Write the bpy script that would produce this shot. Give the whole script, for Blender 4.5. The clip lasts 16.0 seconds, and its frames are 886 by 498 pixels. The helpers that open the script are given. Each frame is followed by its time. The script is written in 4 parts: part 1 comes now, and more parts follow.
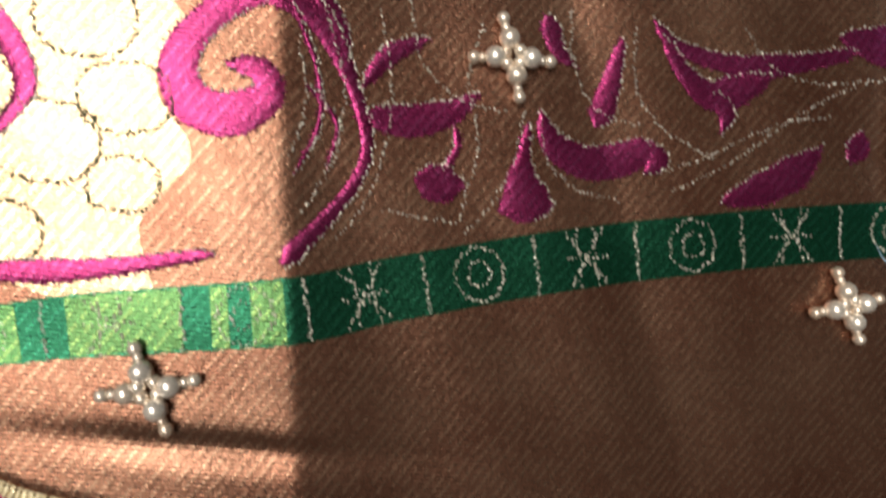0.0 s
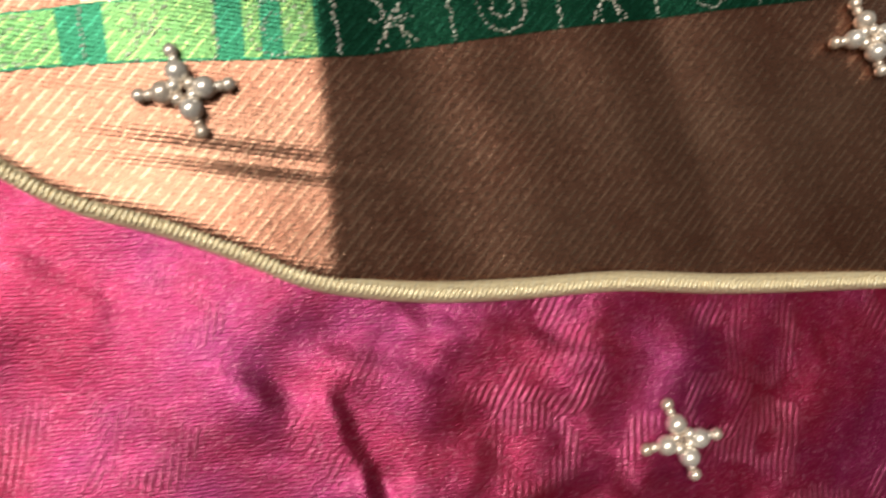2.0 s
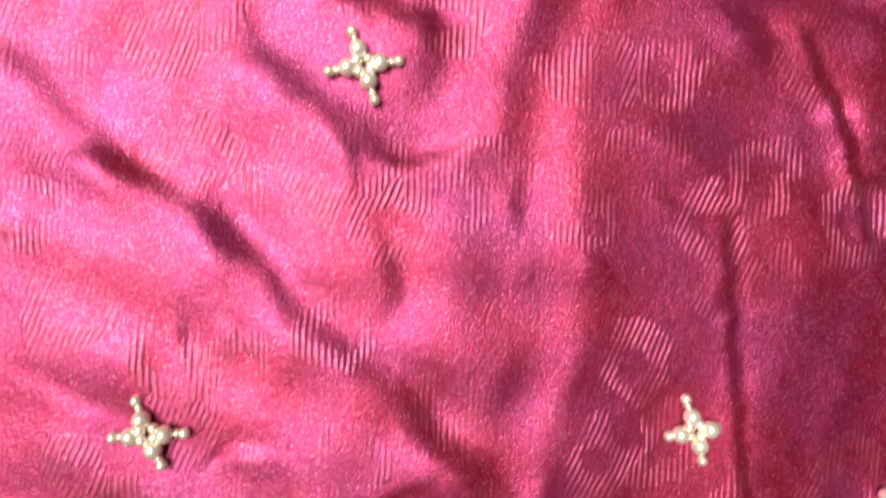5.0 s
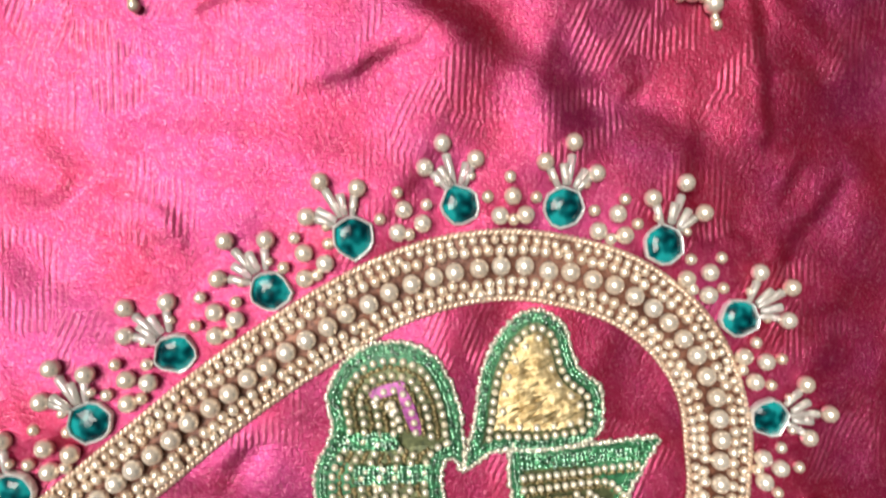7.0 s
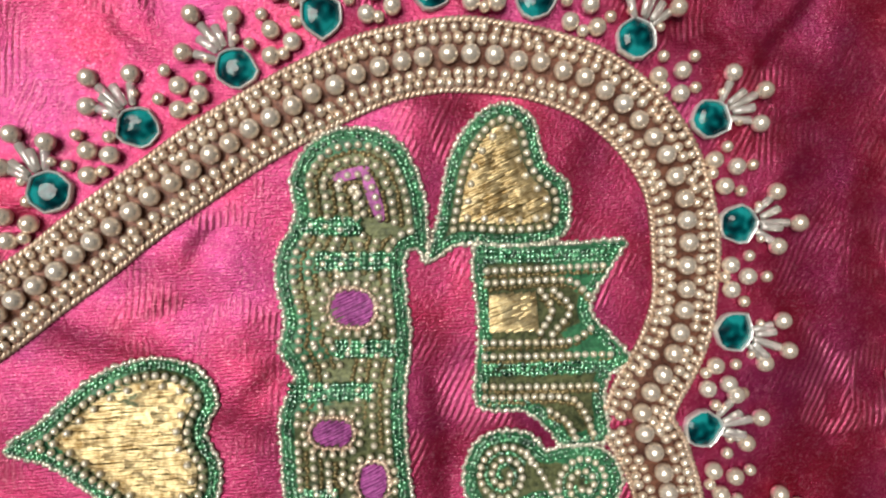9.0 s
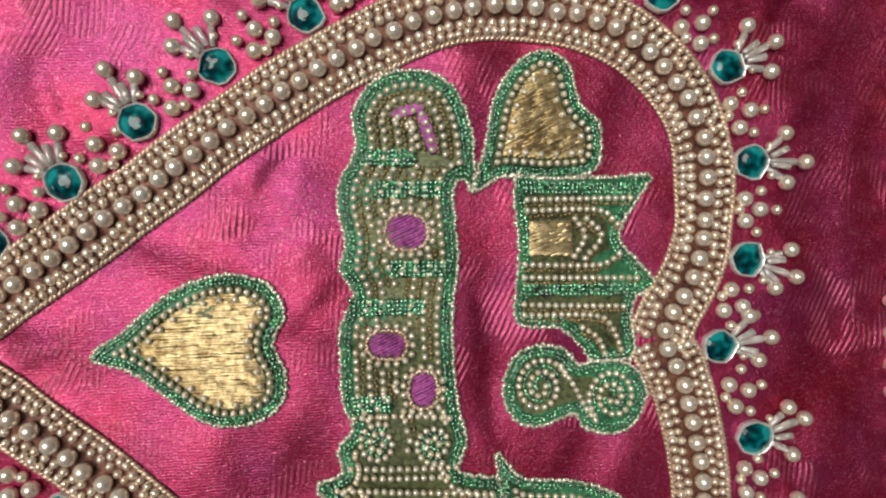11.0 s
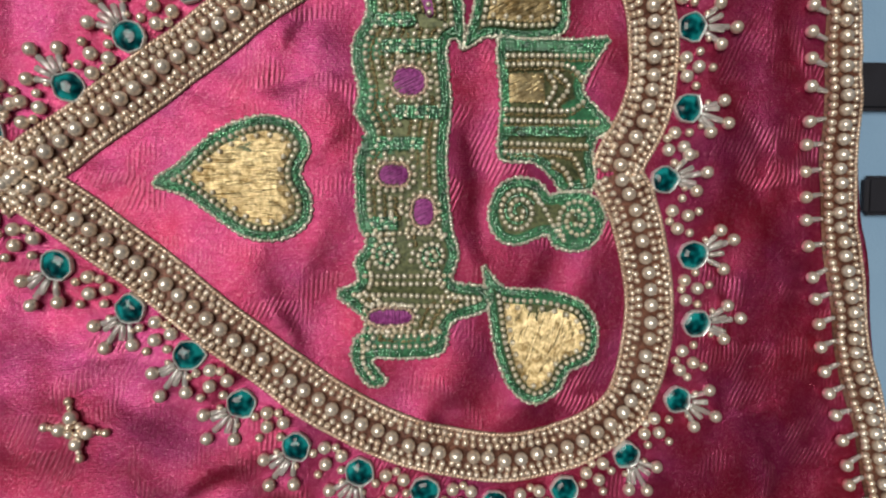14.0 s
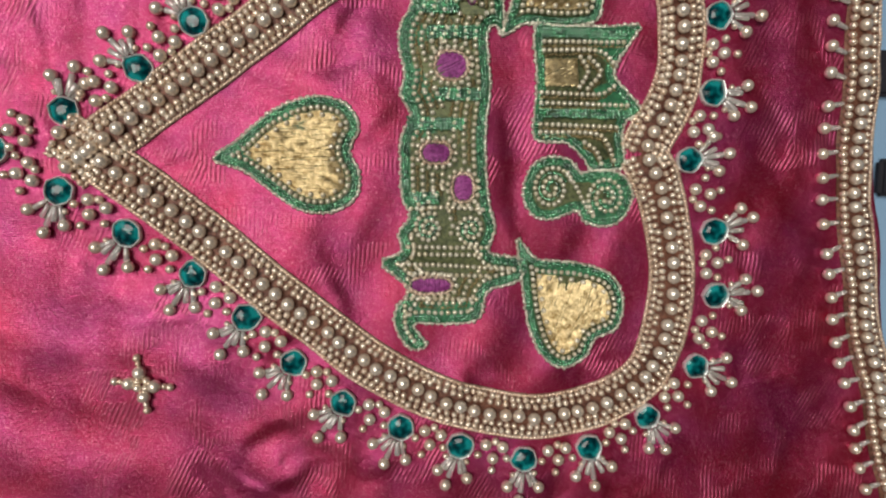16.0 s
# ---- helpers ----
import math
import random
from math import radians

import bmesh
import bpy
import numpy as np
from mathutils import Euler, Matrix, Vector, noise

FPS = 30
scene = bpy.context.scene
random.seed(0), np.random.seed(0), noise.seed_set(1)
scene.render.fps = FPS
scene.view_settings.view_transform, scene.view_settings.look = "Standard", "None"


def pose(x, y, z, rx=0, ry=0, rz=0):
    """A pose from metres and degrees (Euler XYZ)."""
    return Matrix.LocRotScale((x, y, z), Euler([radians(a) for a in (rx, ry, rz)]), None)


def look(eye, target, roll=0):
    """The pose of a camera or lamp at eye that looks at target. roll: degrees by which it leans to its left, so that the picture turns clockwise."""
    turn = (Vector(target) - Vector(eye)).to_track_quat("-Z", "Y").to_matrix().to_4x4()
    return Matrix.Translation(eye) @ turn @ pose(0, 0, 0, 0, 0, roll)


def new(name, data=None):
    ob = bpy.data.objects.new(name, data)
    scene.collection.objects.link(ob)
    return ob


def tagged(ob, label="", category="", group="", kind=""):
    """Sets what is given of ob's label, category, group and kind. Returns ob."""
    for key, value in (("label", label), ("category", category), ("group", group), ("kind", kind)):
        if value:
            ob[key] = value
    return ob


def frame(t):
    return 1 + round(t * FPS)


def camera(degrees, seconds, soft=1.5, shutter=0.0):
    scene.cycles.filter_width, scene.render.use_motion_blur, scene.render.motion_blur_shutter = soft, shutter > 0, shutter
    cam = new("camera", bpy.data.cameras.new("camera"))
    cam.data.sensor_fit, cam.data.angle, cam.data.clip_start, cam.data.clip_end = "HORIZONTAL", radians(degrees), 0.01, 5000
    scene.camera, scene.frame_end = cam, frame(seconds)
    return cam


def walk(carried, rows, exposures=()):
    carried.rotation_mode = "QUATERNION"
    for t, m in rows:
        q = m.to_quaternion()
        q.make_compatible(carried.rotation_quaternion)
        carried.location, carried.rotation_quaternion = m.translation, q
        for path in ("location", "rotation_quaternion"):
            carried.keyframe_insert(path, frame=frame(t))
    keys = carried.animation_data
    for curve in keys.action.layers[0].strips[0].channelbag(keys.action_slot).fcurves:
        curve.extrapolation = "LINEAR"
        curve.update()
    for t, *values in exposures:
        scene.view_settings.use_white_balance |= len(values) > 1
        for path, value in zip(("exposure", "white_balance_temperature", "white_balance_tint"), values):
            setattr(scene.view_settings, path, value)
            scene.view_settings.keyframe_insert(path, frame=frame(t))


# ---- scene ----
cam = camera(72.0, 16.0, soft=2.2, shutter=0.5)
PATH = [
    (0, pose(0.06310, 0.17846, 0.07084, -2.12, -9.62, 2.43)),
    (0.5, pose(0.06778, 0.16343, 0.07155, 0.32, -9.60, 2.04)),
    (1, pose(0.07037, 0.15429, 0.07091, 0.48, -9.48, 1.45)),
    (1.5, pose(0.06863, 0.14831, 0.07094, 1.19, -9.41, 0.65)),
    (2, pose(0.06131, 0.14183, 0.07157, 1.39, -8.84, -0.16)),
    (2.5, pose(0.04581, 0.13455, 0.07117, 1.91, -8.20, -1.51)),
    (3, pose(0.03131, 0.13219, 0.07174, 1.34, -7.38, -2.17)),
    (3.2, pose(0.02745, 0.13102, 0.07312, 1.10, -6.67, -2.42)),
    (5.3, pose(0.00222, 0.09602, 0.08291, -3.59, -3.68, -1.62)),
    (5.5, pose(0.00208, 0.09034, 0.08286, -3.73, -3.67, -1.82)),
    (6, pose(0.00059, 0.07306, 0.08099, -3.40, -3.63, -1.76)),
    (6.5, pose(0.00071, 0.05540, 0.07958, -2.86, -3.73, -2.35)),
    (7, pose(0.00191, 0.04281, 0.07952, -2.26, -3.79, -2.35)),
    (7.5, pose(0.00423, 0.03415, 0.07922, -2.24, -3.59, -1.84)),
    (8, pose(0.00701, 0.02722, 0.07990, -2.01, -3.75, -1.27)),
    (8.5, pose(0.00724, 0.02110, 0.08008, -2.50, -3.78, -0.88)),
    (9, pose(0.00565, 0.01564, 0.08010, -2.72, -3.64, -0.59)),
    (9.5, pose(0.00278, 0.01164, 0.08098, -2.91, -3.40, -0.14)),
    (9.7, pose(0.00190, 0.00994, 0.08204, -3.15, -3.30, -0.05)),
    (11.8, pose(-0.00562, -0.00109, 0.09258, -1.30, -4.58, -0.15)),
    (12, pose(-0.00649, -0.00355, 0.09340, -1.58, -4.43, -0.11)),
    (12.5, pose(-0.00687, -0.00690, 0.09588, -1.69, -3.88, -0.11)),
    (13, pose(-0.00510, -0.01085, 0.10057, -2.54, -4.42, -0.24)),
    (13.5, pose(-0.00401, -0.01393, 0.10509, -3.19, -4.74, -0.36)),
    (14, pose(-0.00434, -0.01743, 0.11020, -4.09, -4.74, -0.33)),
    (14.5, pose(-0.00698, -0.01826, 0.11297, -4.45, -4.15, 0.00)),
    (15, pose(-0.00938, -0.01876, 0.11476, -4.93, -3.83, 0.44)),
    (15.5, pose(-0.01176, -0.01833, 0.11572, -4.71, -3.55, 0.27)),
    (16, pose(-0.01051, -0.01859, 0.11828, -5.77, -3.82, 0.27)),
]
walk(cam, PATH, [(0, -0.25), (1.5, -0.2), (3.2, 0.1), (4.3, 0.52), (5.5, 0.76), (6.5, 0.58), (8.0, 0.2), (9.5, -0.18), (12.0, -0.42), (14.5, -0.52), (16.0, -0.52)])

# ---- world and light ----
world = bpy.data.worlds.new("sky")
scene.world = world
world.use_nodes = True
wn = world.node_tree
sky = wn.nodes.new("ShaderNodeTexSky")
sky.sky_type = "NISHITA"
sky.sun_disc = False
sky.air_density, sky.dust_density, sky.ozone_density = 0.35, 6.0, 0.0
SUN = Vector((-0.36, 0.15, 0.92)).normalized()
sky.sun_elevation = math.asin(SUN.z)
sky.sun_rotation = math.atan2(SUN.x, SUN.y)
bg = wn.nodes["Background"]
bg.inputs["Strength"].default_value = 0.013
pale = wn.nodes.new("ShaderNodeHueSaturation")
pale.inputs["Saturation"].default_value = 0.25
wn.links.new(sky.outputs[0], pale.inputs["Color"])
wn.links.new(pale.outputs[0], bg.inputs["Color"])
sun = new("sun", bpy.data.lights.new("sun", "SUN"))
sun.data.energy, sun.data.angle, sun.data.color = 3.2, radians(38), (1.0, 0.95, 0.88)
sun.matrix_world = look(SUN * 3, (0, 0, 0))


# ---- materials ----
def material(name, base, rough=0.5, metal=0.0):
    m = bpy.data.materials.new(name)
    m.use_nodes = True
    b = m.node_tree.nodes["Principled BSDF"]
    b.inputs["Base Color"].default_value = (*base, 1)
    b.inputs["Roughness"].default_value = rough
    b.inputs["Metallic"].default_value = metal
    return m, m.node_tree, b


def node(nt, kind, **values):
    n = nt.nodes.new(kind)
    for key, v in values.items():
        n.inputs[key.replace("_", " ")].default_value = v
    return n


def math_node(nt, op, a, b=None, c=None):
    n = nt.nodes.new("ShaderNodeMath")
    n.operation = op
    for i, v in enumerate((a, b, c)):
        if v is None:
            continue
        if isinstance(v, (int, float)):
            n.inputs[i].default_value = v
        else:
            nt.links.new(v, n.inputs[i])
    return n.outputs[0]


def coords(nt):
    return nt.nodes.new("ShaderNodeTexCoord").outputs["Object"]


def noise_node(nt, vec, scale, detail=3.0, rough=0.55):
    n = node(nt, "ShaderNodeTexNoise", Scale=scale, Detail=detail, Roughness=rough)
    nt.links.new(vec, n.inputs["Vector"])
    return n.outputs["Fac"]


def ramp(nt, fac, *stops):
    r = nt.nodes.new("ShaderNodeValToRGB")
    while len(r.color_ramp.elements) < len(stops):
        r.color_ramp.elements.new(0.5)
    for e, (p, c) in zip(r.color_ramp.elements, stops):
        e.position, e.color = p, (*c, 1)
    nt.links.new(fac, r.inputs["Fac"])
    return r.outputs["Color"]


def mix(nt, fac, a, b, mode="MIX"):
    n = nt.nodes.new("ShaderNodeMix")
    n.data_type, n.blend_type = "RGBA", mode
    for sock, v in ((n.inputs["Factor"], fac), (n.inputs["A"], a), (n.inputs["B"], b)):
        if isinstance(v, tuple):
            sock.default_value = (*v, 1)
        elif isinstance(v, (int, float)):
            sock.default_value = v
        else:
            nt.links.new(v, sock)
    return n.outputs["Result"]


def bump(nt, b, height, distance, strength=1.0):
    n = node(nt, "ShaderNodeBump", Strength=strength, Distance=distance)
    nt.links.new(height, n.inputs["Height"])
    nt.links.new(n.outputs[0], b.inputs["Normal"])


def stripes(nt, vec, degrees, period, wobble=0.0):
    mp = nt.nodes.new("ShaderNodeMapping")
    mp.inputs["Rotation"].default_value[2] = radians(degrees)
    nt.links.new(vec, mp.inputs["Vector"])
    w = node(nt, "ShaderNodeTexWave", Scale=0.31416 / period, Distortion=wobble, Detail=1.0, Detail_Scale=0.6)
    nt.links.new(mp.outputs[0], w.inputs["Vector"])
    return w.outputs["Fac"]


def silk_material():
    m, nt, b = material("pink_silk", (0.45, 0.02, 0.08), 0.5, 0.15)
    v = coords(nt)
    warp = node(nt, "ShaderNodeTexNoise", Scale=120.0, Detail=2.0)
    nt.links.new(v, warp.inputs["Vector"])
    add = nt.nodes.new("ShaderNodeVectorMath")
    add.operation = "MULTIPLY_ADD"
    nt.links.new(warp.outputs["Color"], add.inputs[0])
    add.inputs[1].default_value = (0.013, 0.013, 0)
    nt.links.new(v, add.inputs[2])
    vor = node(nt, "ShaderNodeTexVoronoi", Scale=70.0, Randomness=1.0)
    vor.voronoi_dimensions = "2D"
    nt.links.new(add.outputs[0], vor.inputs["Vector"])
    d = vor.outputs["Distance"]
    outer = math_node(nt, "SMOOTH_MIN", math_node(nt, "MULTIPLY", math_node(nt, "SUBTRACT", 0.43, d), 14.0), 1.0, 0.1)
    inner = math_node(nt, "MULTIPLY", math_node(nt, "SUBTRACT", d, 0.14), 14.0)
    ring = nt.nodes.new("ShaderNodeClamp")
    nt.links.new(math_node(nt, "MINIMUM", outer, inner), ring.inputs[0])
    sep = nt.nodes.new("ShaderNodeSeparateColor")
    nt.links.new(vor.outputs["Color"], sep.inputs[0])
    pick = math_node(nt, "GREATER_THAN", sep.outputs[0], 0.5)
    sa, sb = stripes(nt, v, 26, 0.00085, 1.6), stripes(nt, v, 4, 0.00085, 1.6)
    st = math_node(nt, "ADD", math_node(nt, "MULTIPLY", sa, pick), math_node(nt, "MULTIPLY", sb, math_node(nt, "SUBTRACT", 1.0, pick)))
    patchy = nt.nodes.new("ShaderNodeClamp")
    nt.links.new(math_node(nt, "MULTIPLY_ADD", noise_node(nt, v, 45, 2), 5.0, -2.0), patchy.inputs[0])
    ringed = math_node(nt, "MULTIPLY", ring.outputs[0], patchy.outputs[0])
    leaf = math_node(nt, "MULTIPLY", ringed, math_node(nt, "MULTIPLY", st, math_node(nt, "MULTIPLY_ADD", noise_node(nt, v, 160), 1.6, -0.2)))
    blotch = noise_node(nt, v, 55, 3)
    base = ramp(nt, blotch, (0.36, (0.31, 0.004, 0.016)), (0.50, (0.30, 0.005, 0.030)), (0.64, (0.27, 0.006, 0.052)))
    fine = noise_node(nt, v, 2600, 2, 0.7)
    slub = noise_node(nt, v, 700, 2)
    base = mix(nt, math_node(nt, "MULTIPLY", leaf, 0.42), base, (0.75, 0.20, 0.28))
    base = mix(nt, math_node(nt, "MULTIPLY", math_node(nt, "GREATER_THAN", fine, 0.62), 0.38), base, (0.9, 0.34, 0.48))
    nt.links.new(base, b.inputs["Base Color"])
    nt.links.new(math_node(nt, "MULTIPLY_ADD", slub, 0.3, 0.27), b.inputs["Roughness"])
    b.inputs["Specular IOR Level"].default_value = 1.0
    b.inputs["Specular Tint"].default_value = (1.0, 0.52, 0.74, 1)
    b.inputs["Sheen Weight"].default_value = 0.25
    b.inputs["Sheen Roughness"].default_value = 0.45
    b.inputs["Sheen Tint"].default_value = (1.0, 0.38, 0.6, 1)
    weave = math_node(nt, "ADD", math_node(nt, "MULTIPLY", fine, 0.7), math_node(nt, "MULTIPLY", stripes(nt, v, 88, 0.00042, 4.0), 0.12))
    h = math_node(nt, "ADD", math_node(nt, "MULTIPLY", leaf, 0.8), weave)
    h = math_node(nt, "ADD", h, math_node(nt, "MULTIPLY", slub, 0.5))
    bump(nt, b, h, 0.00016, 0.9)
    shine = node(nt, "ShaderNodeBsdfAnisotropic")
    tint = ramp(nt, blotch, (0.36, (0.40, 0.028, 0.10)), (0.64, (0.36, 0.042, 0.17)))
    tint = mix(nt, math_node(nt, "MULTIPLY", leaf, 0.38), tint, (0.85, 0.26, 0.38))
    tint = mix(nt, math_node(nt, "MULTIPLY", math_node(nt, "GREATER_THAN", noise_node(nt, v, 3800, 2, 0.7), 0.60), 0.45), tint, (0.95, 0.40, 0.52))
    nt.links.new(tint, shine.inputs["Color"])
    nt.links.new(math_node(nt, "MULTIPLY_ADD", slub, 0.25, 0.28), shine.inputs["Roughness"])
    nt.links.new(b.inputs["Normal"].links[0].from_socket, shine.inputs["Normal"])
    both = nt.nodes.new("ShaderNodeMixShader")
    both.inputs[0].default_value = 0.58
    nt.links.new(b.outputs[0], both.inputs[1])
    nt.links.new(shine.outputs[0], both.inputs[2])
    nt.links.new(both.outputs[0], nt.nodes["Material Output"].inputs["Surface"])
    return m


def zari_material(name, dark, light, line=0.5):
    m, nt, b = material(name, dark, 0.4, 0.85)
    v = coords(nt)
    rib = stripes(nt, v, 38, 0.0011, 0.8)
    weft = stripes(nt, v, 96, 0.0005, 1.5)
    fine = noise_node(nt, v, 2200, 2, 0.7)
    big = noise_node(nt, v, 60, 3)
    spark = math_node(nt, "GREATER_THAN", fine, 0.62)
    thread = math_node(nt, "MULTIPLY", math_node(nt, "GREATER_THAN", rib, 0.90), math_node(nt, "GREATER_THAN", noise_node(nt, v, 600, 2), 0.46))
    base = mix(nt, big, dark, tuple(0.72 * p + 0.28 * q for p, q in zip(dark, light)))
    base = mix(nt, math_node(nt, "MULTIPLY", math_node(nt, "MAXIMUM", math_node(nt, "MULTIPLY", spark, 0.28), thread), line), base, light)
    nt.links.new(base, b.inputs["Base Color"])
    nt.links.new(math_node(nt, "MULTIPLY_ADD", fine, 0.22, 0.17), b.inputs["Roughness"])
    h = math_node(nt, "ADD", math_node(nt, "MULTIPLY", rib, 0.10), math_node(nt, "MULTIPLY", fine, 0.6))
    h = math_node(nt, "ADD", h, math_node(nt, "MULTIPLY", weft, 0.25))
    bump(nt, b, h, 0.00016, 0.6)
    return m


def thread_material(name, dark, light, rough=0.4, metal=0.4, scale=1500):
    m, nt, b = material(name, dark, rough, metal)
    v = coords(nt)
    n = noise_node(nt, v, scale, 2, 0.7)
    big = noise_node(nt, v, scale / 12, 2)
    c = ramp(nt, math_node(nt, "MULTIPLY_ADD", big, 0.35, math_node(nt, "MULTIPLY", n, 0.65)), (0.38, dark), (0.62, light))
    nt.links.new(c, b.inputs["Base Color"])
    bump(nt, b, n, 0.00015, 0.7)
    return m


def bead_material(name, a, c, rough, metal, coat=0.0):
    m, nt, b = material(name, a, rough, metal)
    info = nt.nodes.new("ShaderNodeObjectInfo")
    geo = nt.nodes.new("ShaderNodeNewGeometry")
    r = math_node(nt, "FRACT", math_node(nt, "ADD", info.outputs["Random"], geo.outputs["Random Per Island"]))
    nt.links.new(mix(nt, r, a, c), b.inputs["Base Color"])
    b.inputs["Coat Weight"].default_value = coat
    b.inputs["Coat Roughness"].default_value = 0.12
    b.inputs["Coat IOR"].default_value = 2.4
    n = noise_node(nt, coords(nt), 1100, 2)
    nt.links.new(math_node(nt, "MULTIPLY_ADD", n, 0.2, rough - 0.1), b.inputs["Roughness"])
    return m


SILK = silk_material()
GOLD = zari_material("gold_zari", (0.185, 0.054, 0.030), (0.90, 0.62, 0.40), 0.28)
HEM = zari_material("gold_hem", (0.92, 0.76, 0.44), (0.98, 0.90, 0.64))
HEM.node_tree.nodes["Principled BSDF"].inputs["Metallic"].default_value = 0.15
GREEN = zari_material("green_zari", (0.010, 0.085, 0.038), (0.05, 0.30, 0.17), 0.45)
# colour of the green band's gold threads where light catches them
LIT_GREEN = zari_material("lit_green_zari", (0.04, 0.15, 0.05), (0.42, 0.55, 0.18), 0.5)
# paler copy of the gold for the brightly lit left side
LIT_GOLD = zari_material("lit_gold_zari", (0.42, 0.26, 0.13), (0.98, 0.88, 0.66), 0.8)
MAGENTA = zari_material("magenta_zari", (0.26, 0.014, 0.085), (0.52, 0.11, 0.29), 0.5)
TINSEL = thread_material("tinsel_thread", (0.56, 0.52, 0.40), (0.96, 0.92, 0.80), 0.28, 0.6)
PEARL = bead_material("gold_pearl", (0.93, 0.77, 0.60), (0.98, 0.89, 0.76), 0.30, 0.48, 1.0)
SEED = bead_material("gold_seed_bead", (0.86, 0.66, 0.48), (0.98, 0.86, 0.70), 0.28, 0.5, 1.0)
PALE = bead_material("cream_bead", (0.90, 0.79, 0.56), (0.98, 0.92, 0.76), 0.30, 0.42, 1.0)
GREENBEAD = bead_material("green_bead", (0.006, 0.07, 0.030), (0.15, 0.60, 0.28), 0.20, 0.55, 1.0)
SILVER = thread_material("silver_setting", (0.74, 0.74, 0.72), (0.94, 0.94, 0.92), 0.3, 0.35, 900)
GLASS = bead_material("clear_bugle", (0.90, 0.86, 0.78), (1.0, 0.97, 0.93), 0.14, 0.0, 0.8)
GLASS.node_tree.nodes["Principled BSDF"].inputs["Transmission Weight"].default_value = 0.6
CORD = thread_material("gold_cord", (0.50, 0.34, 0.23), (0.95, 0.78, 0.62), 0.30, 0.55)
PAD = thread_material("brown_padding", (0.07, 0.022, 0.014), (0.24, 0.10, 0.06), 0.5, 0.3)
GREENPAD = thread_material("green_thread", (0.010, 0.07, 0.03), (0.05, 0.25, 0.11), 0.45, 0.15, 1300)
BRONZE = thread_material("bronze_thread", (0.10, 0.08, 0.03), (0.40, 0.31, 0.15), 0.35, 0.55, 1300)
OLIVE = thread_material("olive_thread", (0.035, 0.048, 0.02), (0.17, 0.19, 0.08), 0.45, 0.35, 1300)
SATIN = thread_material("gold_satin_thread", (0.34, 0.23, 0.09), (0.95, 0.80, 0.48), 0.30, 0.75, 900)
VIOLET = thread_material("violet_thread", (0.18, 0.015, 0.14), (0.55, 0.12, 0.44), 0.45, 0.1, 1400)
GEM, gnt, gb = material("teal_stone", (0.0, 0.16, 0.15), 0.12, 0.0)
gb.inputs["Specular IOR Level"].default_value = 0.35
gb.inputs["Coat Weight"].default_value = 0.2
gcol = noise_node(gnt, coords(gnt), 500, 1)
gnt.links.new(ramp(gnt, gcol, (0.36, (0.0, 0.02, 0.028)), (0.50, (0.0, 0.09, 0.10)), (0.66, (0.01, 0.30, 0.30))), gb.inputs["Base Color"])


def plain_cloth(name, a, c, scale):
    m, nt, b = material(name, a, 0.8)
    v = coords(nt)
    nt.links.new(mix(nt, noise_node(nt, v, scale, 4), a, c), b.inputs["Base Color"])
    bump(nt, b, noise_node(nt, v, 1800, 2), 0.0002, 0.5)
    return m


BLUE = plain_cloth("pale_blue_cloth", (0.28, 0.52, 0.74), (0.55, 0.76, 0.92), 90)
BLACK = plain_cloth("black_webbing", (0.008, 0.008, 0.012), (0.02, 0.02, 0.03), 300)
SHEET = plain_cloth("blue_floor_mat", (0.20, 0.36, 0.55), (0.34, 0.52, 0.70), 25)
EARTH = plain_cloth("grey_ground", (0.16, 0.15, 0.14), (0.26, 0.25, 0.23), 3)


from mathutils.geometry import tessellate_polygon

# ---- building helpers (all lengths in millimetres) ----
MM = 0.001
rnd = random.Random(7)


def mesh_of(name, verts, faces, mat, smooth=True):
    me = bpy.data.meshes.new(name)
    me.from_pydata((np.asarray(verts, float) * MM).tolist(), [], faces)
    me.materials.append(mat)
    me.update()
    me.polygons.foreach_set("use_smooth", [smooth] * len(me.polygons))
    return me


def part(name, me, parent=None, at=(0, 0, 0), turn=0.0, label="", tilt=(0, 0)):
    ob = new(name, me)
    ob.matrix_basis = pose(at[0] * MM, at[1] * MM, at[2] * MM, tilt[0], tilt[1], turn)
    ob.parent = parent
    if label:
        ob["label"] = label
    return ob


def thing(name, label, category, at=(0, 0, 0), turn=0.0, group="", kind=""):
    ob = new(name)
    ob.empty_display_size = 0.002
    ob.matrix_basis = pose(at[0] * MM, at[1] * MM, at[2] * MM, 0, 0, turn)
    return tagged(ob, label, category, group, kind)


def ball(r, seg=14, rings=9, squash=1.0, long=1.0):
    verts, faces = [(0, 0, r * squash)], []
    for i in range(1, rings):
        th = math.pi * i / rings
        for j in range(seg):
            ph = 2 * math.pi * j / seg
            verts.append((long * r * math.sin(th) * math.cos(ph), r * math.sin(th) * math.sin(ph), squash * r * math.cos(th)))
    verts.append((0, 0, -r * squash))
    for j in range(seg):
        k = (j + 1) % seg
        faces.append((0, 1 + j, 1 + k))
        for i in range(rings - 2):
            a = 1 + i * seg
            faces.append((a + j, a + seg + j, a + seg + k, a + k))
        a = 1 + (rings - 2) * seg
        faces.append((a + j, len(verts) - 1, a + k))
    return verts, faces


